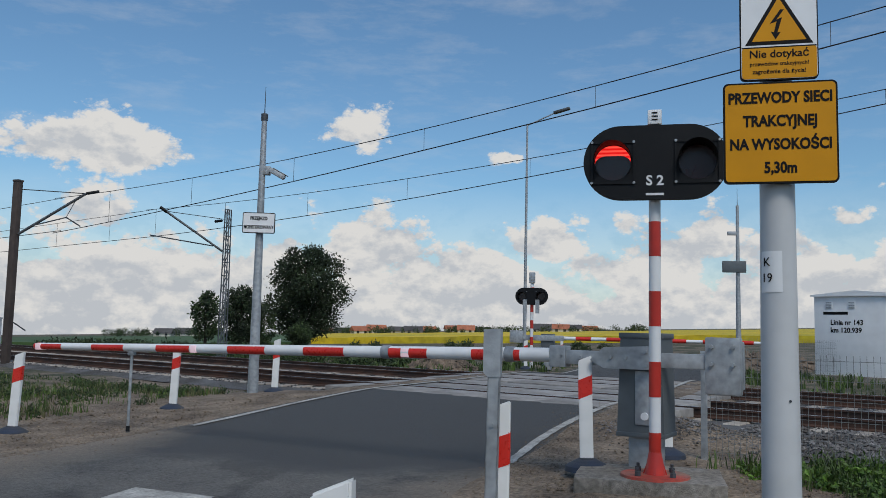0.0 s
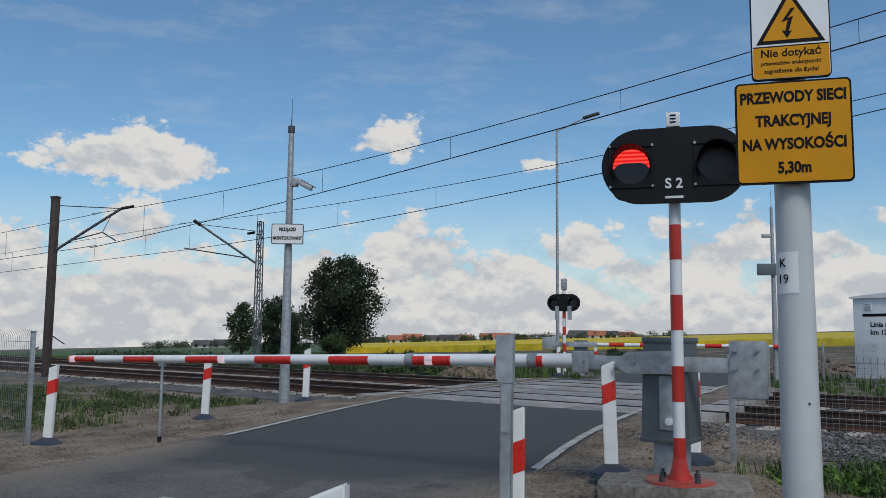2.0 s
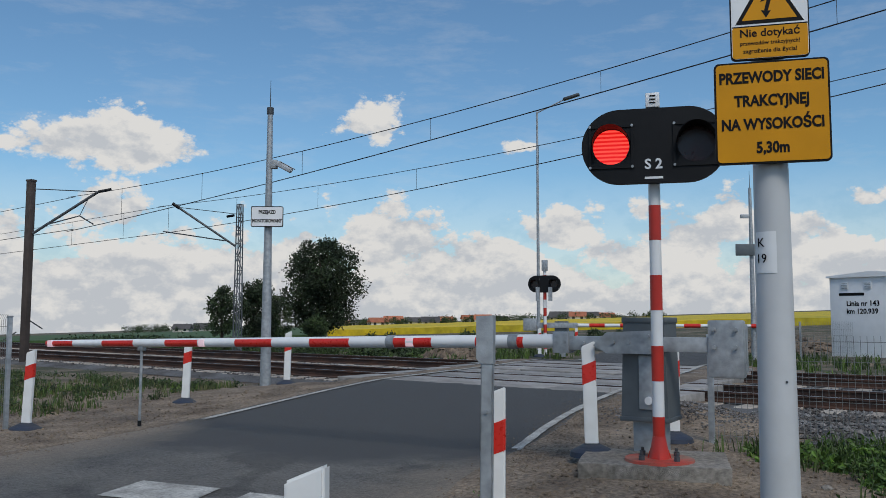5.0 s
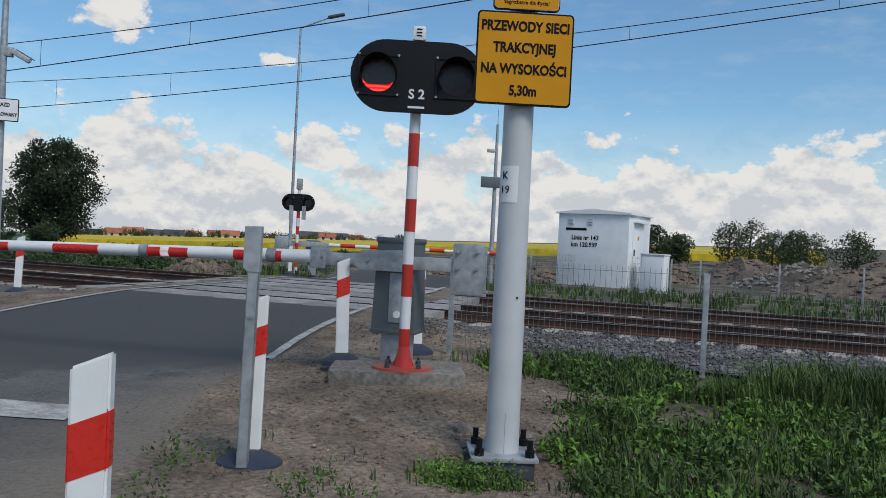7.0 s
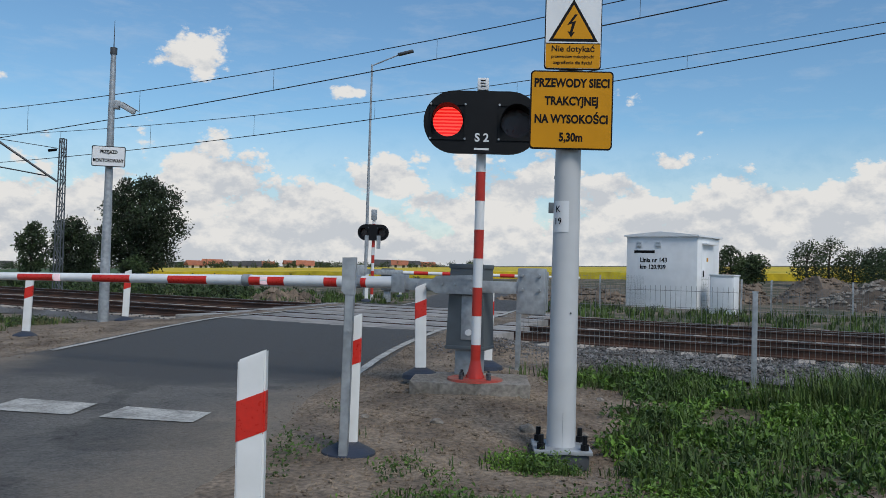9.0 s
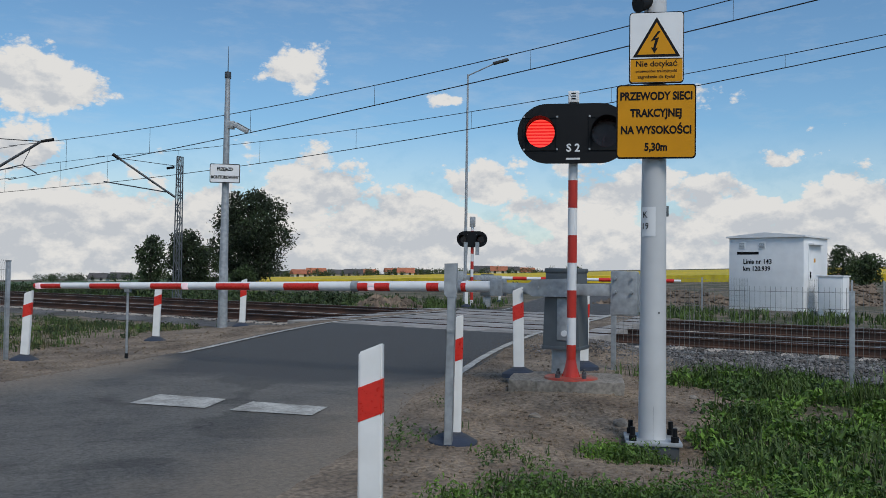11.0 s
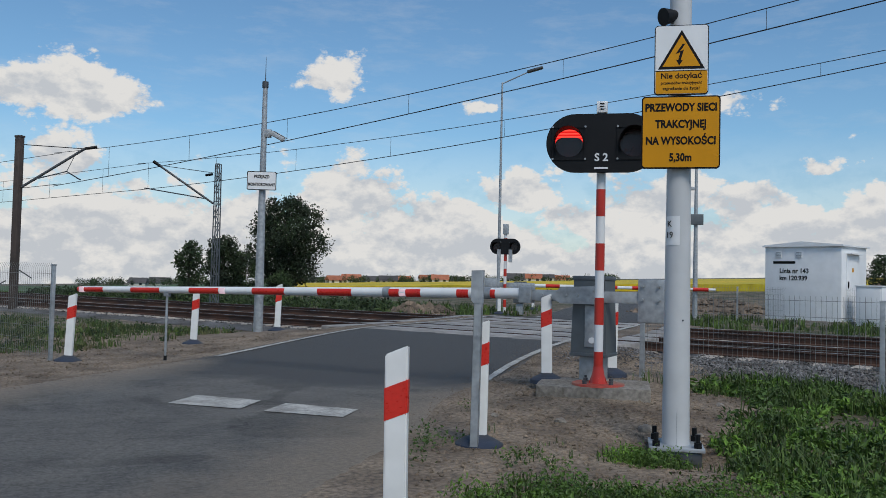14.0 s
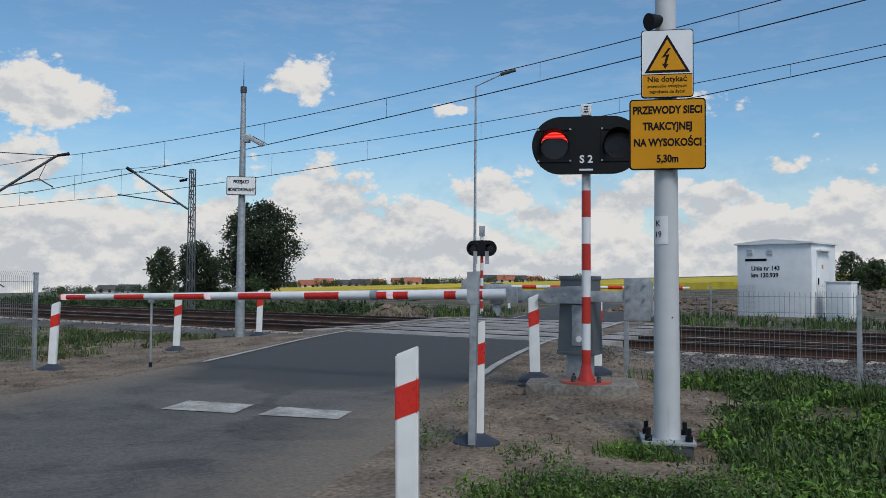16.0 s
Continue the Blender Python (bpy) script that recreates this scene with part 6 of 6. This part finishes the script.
# Broad-leaved weeds between the blades.
def weeds(name, spots, count, size, label, mat="weed"):
    r2 = np.random.default_rng(31)
    cl = []
    for x, y, z, f in spots[::9]:
        cl.append((x, y, z + 0.035, r2.uniform(0.04, 0.15) * f))
    o = leaf_crown(name, None, cl, count, size, M[mat], r2)
    return tagged(o, label, "weeds")


weeds("verge_weeds", sow(rs, 24000, right_verge, -0.06), 115000, 0.06, "broad-leaved green weeds on the verge")
weeds("fence_weeds", sow(rs, 4000, fence_foot, -0.05), 16000, 0.075, "rank green weeds along the fence")
weeds("far_verge_weeds", sow(rs, 9000, left_verge, 0.1), 24000, 0.06, "dark green weeds in clumps on the far verge", "leaf_light")
weeds("near_weeds", sow(rs, 5000, near_foot, 0.05), 24000, 0.032, "low green weeds by the marker posts")

rs = np.random.default_rng(21)
pts = []
while len(pts) < 2600:
    x, y = rs.uniform(0, 11), rs.uniform(0, 15)
    if 2.9 < road_off(x, y) < 6:
        pts.append((x, y, ground_z(x, y) + 0.004))
scatter("loose_stones", pts, rs.uniform(0.006, 0.028, len(pts)), rs.uniform(0, 6.3, len(pts)), STONE, STONE_F, M["soil"], "small loose stones on the soil", "stones")


def clods(name, count, lo, hi, centre, spread, label):
    r3 = np.random.default_rng(count)
    out = []
    while len(out) < count:
        x, y = r3.normal(centre[0], spread), r3.normal(centre[1], spread)
        if road_off(x, y) > 3.0:
            out.append((x, y, ground_z(x, y) - 0.002))
    scatter(name, out, r3.uniform(lo, hi, count), r3.uniform(0, 6.3, count), STONE, STONE_F, M["soil"], label, "clods", r3.uniform(0.6, 1.3, (count, 3)))


clods("soil_clods", 4000, 0.006, 0.024, (5.0, 4.6), 1.3, "brown crumbs and clods of bare soil")
clods("soil_crumbs", 4000, 0.005, 0.018, (3.2, 3.4), 1.6, "brown crumbs of bare soil by the road")

# Single pale lumps of concrete on the bare soil.
def pale_lump(x, y, r, seed):
    bm = B()
    bmesh.ops.create_icosphere(bm, subdivisions=2, radius=r)
    for v in bm.verts:
        v.co *= 1 + 0.3 * noise.noise(v.co / r * 1.3 + Vector((seed, 0, 0)))
        v.co.z *= 0.6
    solid("stone", bm, M["concrete"], "pale lump of concrete on the bare soil", "stone", m=pose(x, y, ground_z(x, y) + r * 0.2, 0, 0, seed * 50))


for k, (x, y, r) in enumerate(((5.05, 4.15, 0.075), (4.55, 4.75, 0.06), (6.2, 4.75, 0.05), (5.3, 3.75, 0.045), (4.2, 5.3, 0.04), (6.6, 4.5, 0.045))):
    pale_lump(x, y, r, k + 1)

# Gravel swept to the road's edge.
r3 = np.random.default_rng(77)
pts = []
while len(pts) < 3500:
    i = int(r3.integers(85, 225))
    c, d2 = CENTRE[i], (CENTRE[i + 1] - CENTRE[i - 1]).normalized()
    side = Vector((-d2.y, d2.x, 0)) * (r3.normal(-2.65, 0.25) if r3.uniform() < 0.6 else r3.normal(2.85, 0.3))
    p = c + side + d2 * r3.uniform(-1, 1)
    if p.dot(TN) < 13.3:
        pts.append((p.x, p.y, max(road_z(p) if abs(side.length) < 2.6 else -1, ground_z(p.x, p.y)) + 0.003))
scatter("edge_gravel", pts, r3.uniform(0.004, 0.014, len(pts)), r3.uniform(0, 6.3, len(pts)), STONE, STONE_F, M["soil"], "fine gravel along the road's broken edge", "gravel")


r4 = np.random.default_rng(41)
pts = []
for k in range(1500):
    x, y = r4.normal(8.9, 0.45), r4.normal(7.9, 0.45)
    pts.append((x, y, ground_z(x, y) + 0.004))
scatter("gravel_heap", pts, r4.uniform(0.01, 0.026, len(pts)), r4.uniform(0, 6.3, len(pts)), STONE, STONE_F, M["ballast"], "low heap of grey gravel beside the barrier drive", "gravel")


def drum():
    p = plan(8.85, 1.72)
    t = thing("plastic_drum", "orange plastic drum with a black lid in the grass", "drum", pose(p.x, p.y, ground_z(p.x, p.y)))
    part("body", rod(B(), (0, 0, 0), (0, 0, 0.3), 0.24, 0.26, 28), M["orange"], t)
    part("lid", rod(B(), (0, 0, 0.3), (0, 0, 0.345), 0.275, 0.27, 28), M["black"], t, "black lid")


drum()


# ---- what moves ----
def motions():
    """Each lamp's dark plate, added to imitate blinking, slides aside for its half second; at set times it leaves only
    a part free, imitating a partly lit lamp.
    """
    part_lit = {0.0: -0.10, 0.1: -0.045, 0.2: 0.0, 0.4: 0.12, 0.6: 0.13, 0.8: 0.05, 1.0: -0.11, 1.1: -0.03, 1.4: 0.08, 2.0: -0.13,
                5.5: -0.05, 5.7: 0.11, 6.0: -0.09, 6.2: 0.12, 6.5: 0.125, 7.0: 0.08, 8.5: -0.05, 8.7: -0.13, 12.0: -0.08, 12.1: -0.02, 12.8: 0.045,
                13.0: -0.13, 13.1: -0.04, 13.4: 0.1, 14.0: -0.1, 15.0: -0.09, 16.0: -0.08}
    x = 0.353
    for side, ob in zip((-1, 1), BLINK_PLATES):
        y = -0.106 if side < 0 else -0.094
        rows, last = [], None
        for k in range(161):
            t = k / 10
            right = 0.05 <= t % 1.0 < 0.55
            here_x, dz = side * x, 0.0
            if right == (side > 0):
                dz = part_lit.get(t, 0.0)
                if abs(dz) < 0.01:
                    here_x, dz = 0.0, 0.0
            if last is not None and last != (here_x, dz):
                rows.append((t - 2 / 30, pose(last[0], y, HEAD_Z + last[1])))
                rows.append((t - 1 / 30, pose(here_x, y, HEAD_Z + dz)))
            if last is None:
                rows.append((0.0, pose(here_x, y, HEAD_Z + dz)))
            last = (here_x, dz)
        rows.append((16.0, pose(last[0], y, HEAD_Z + last[1])))
        walk(ob, rows)


motions()
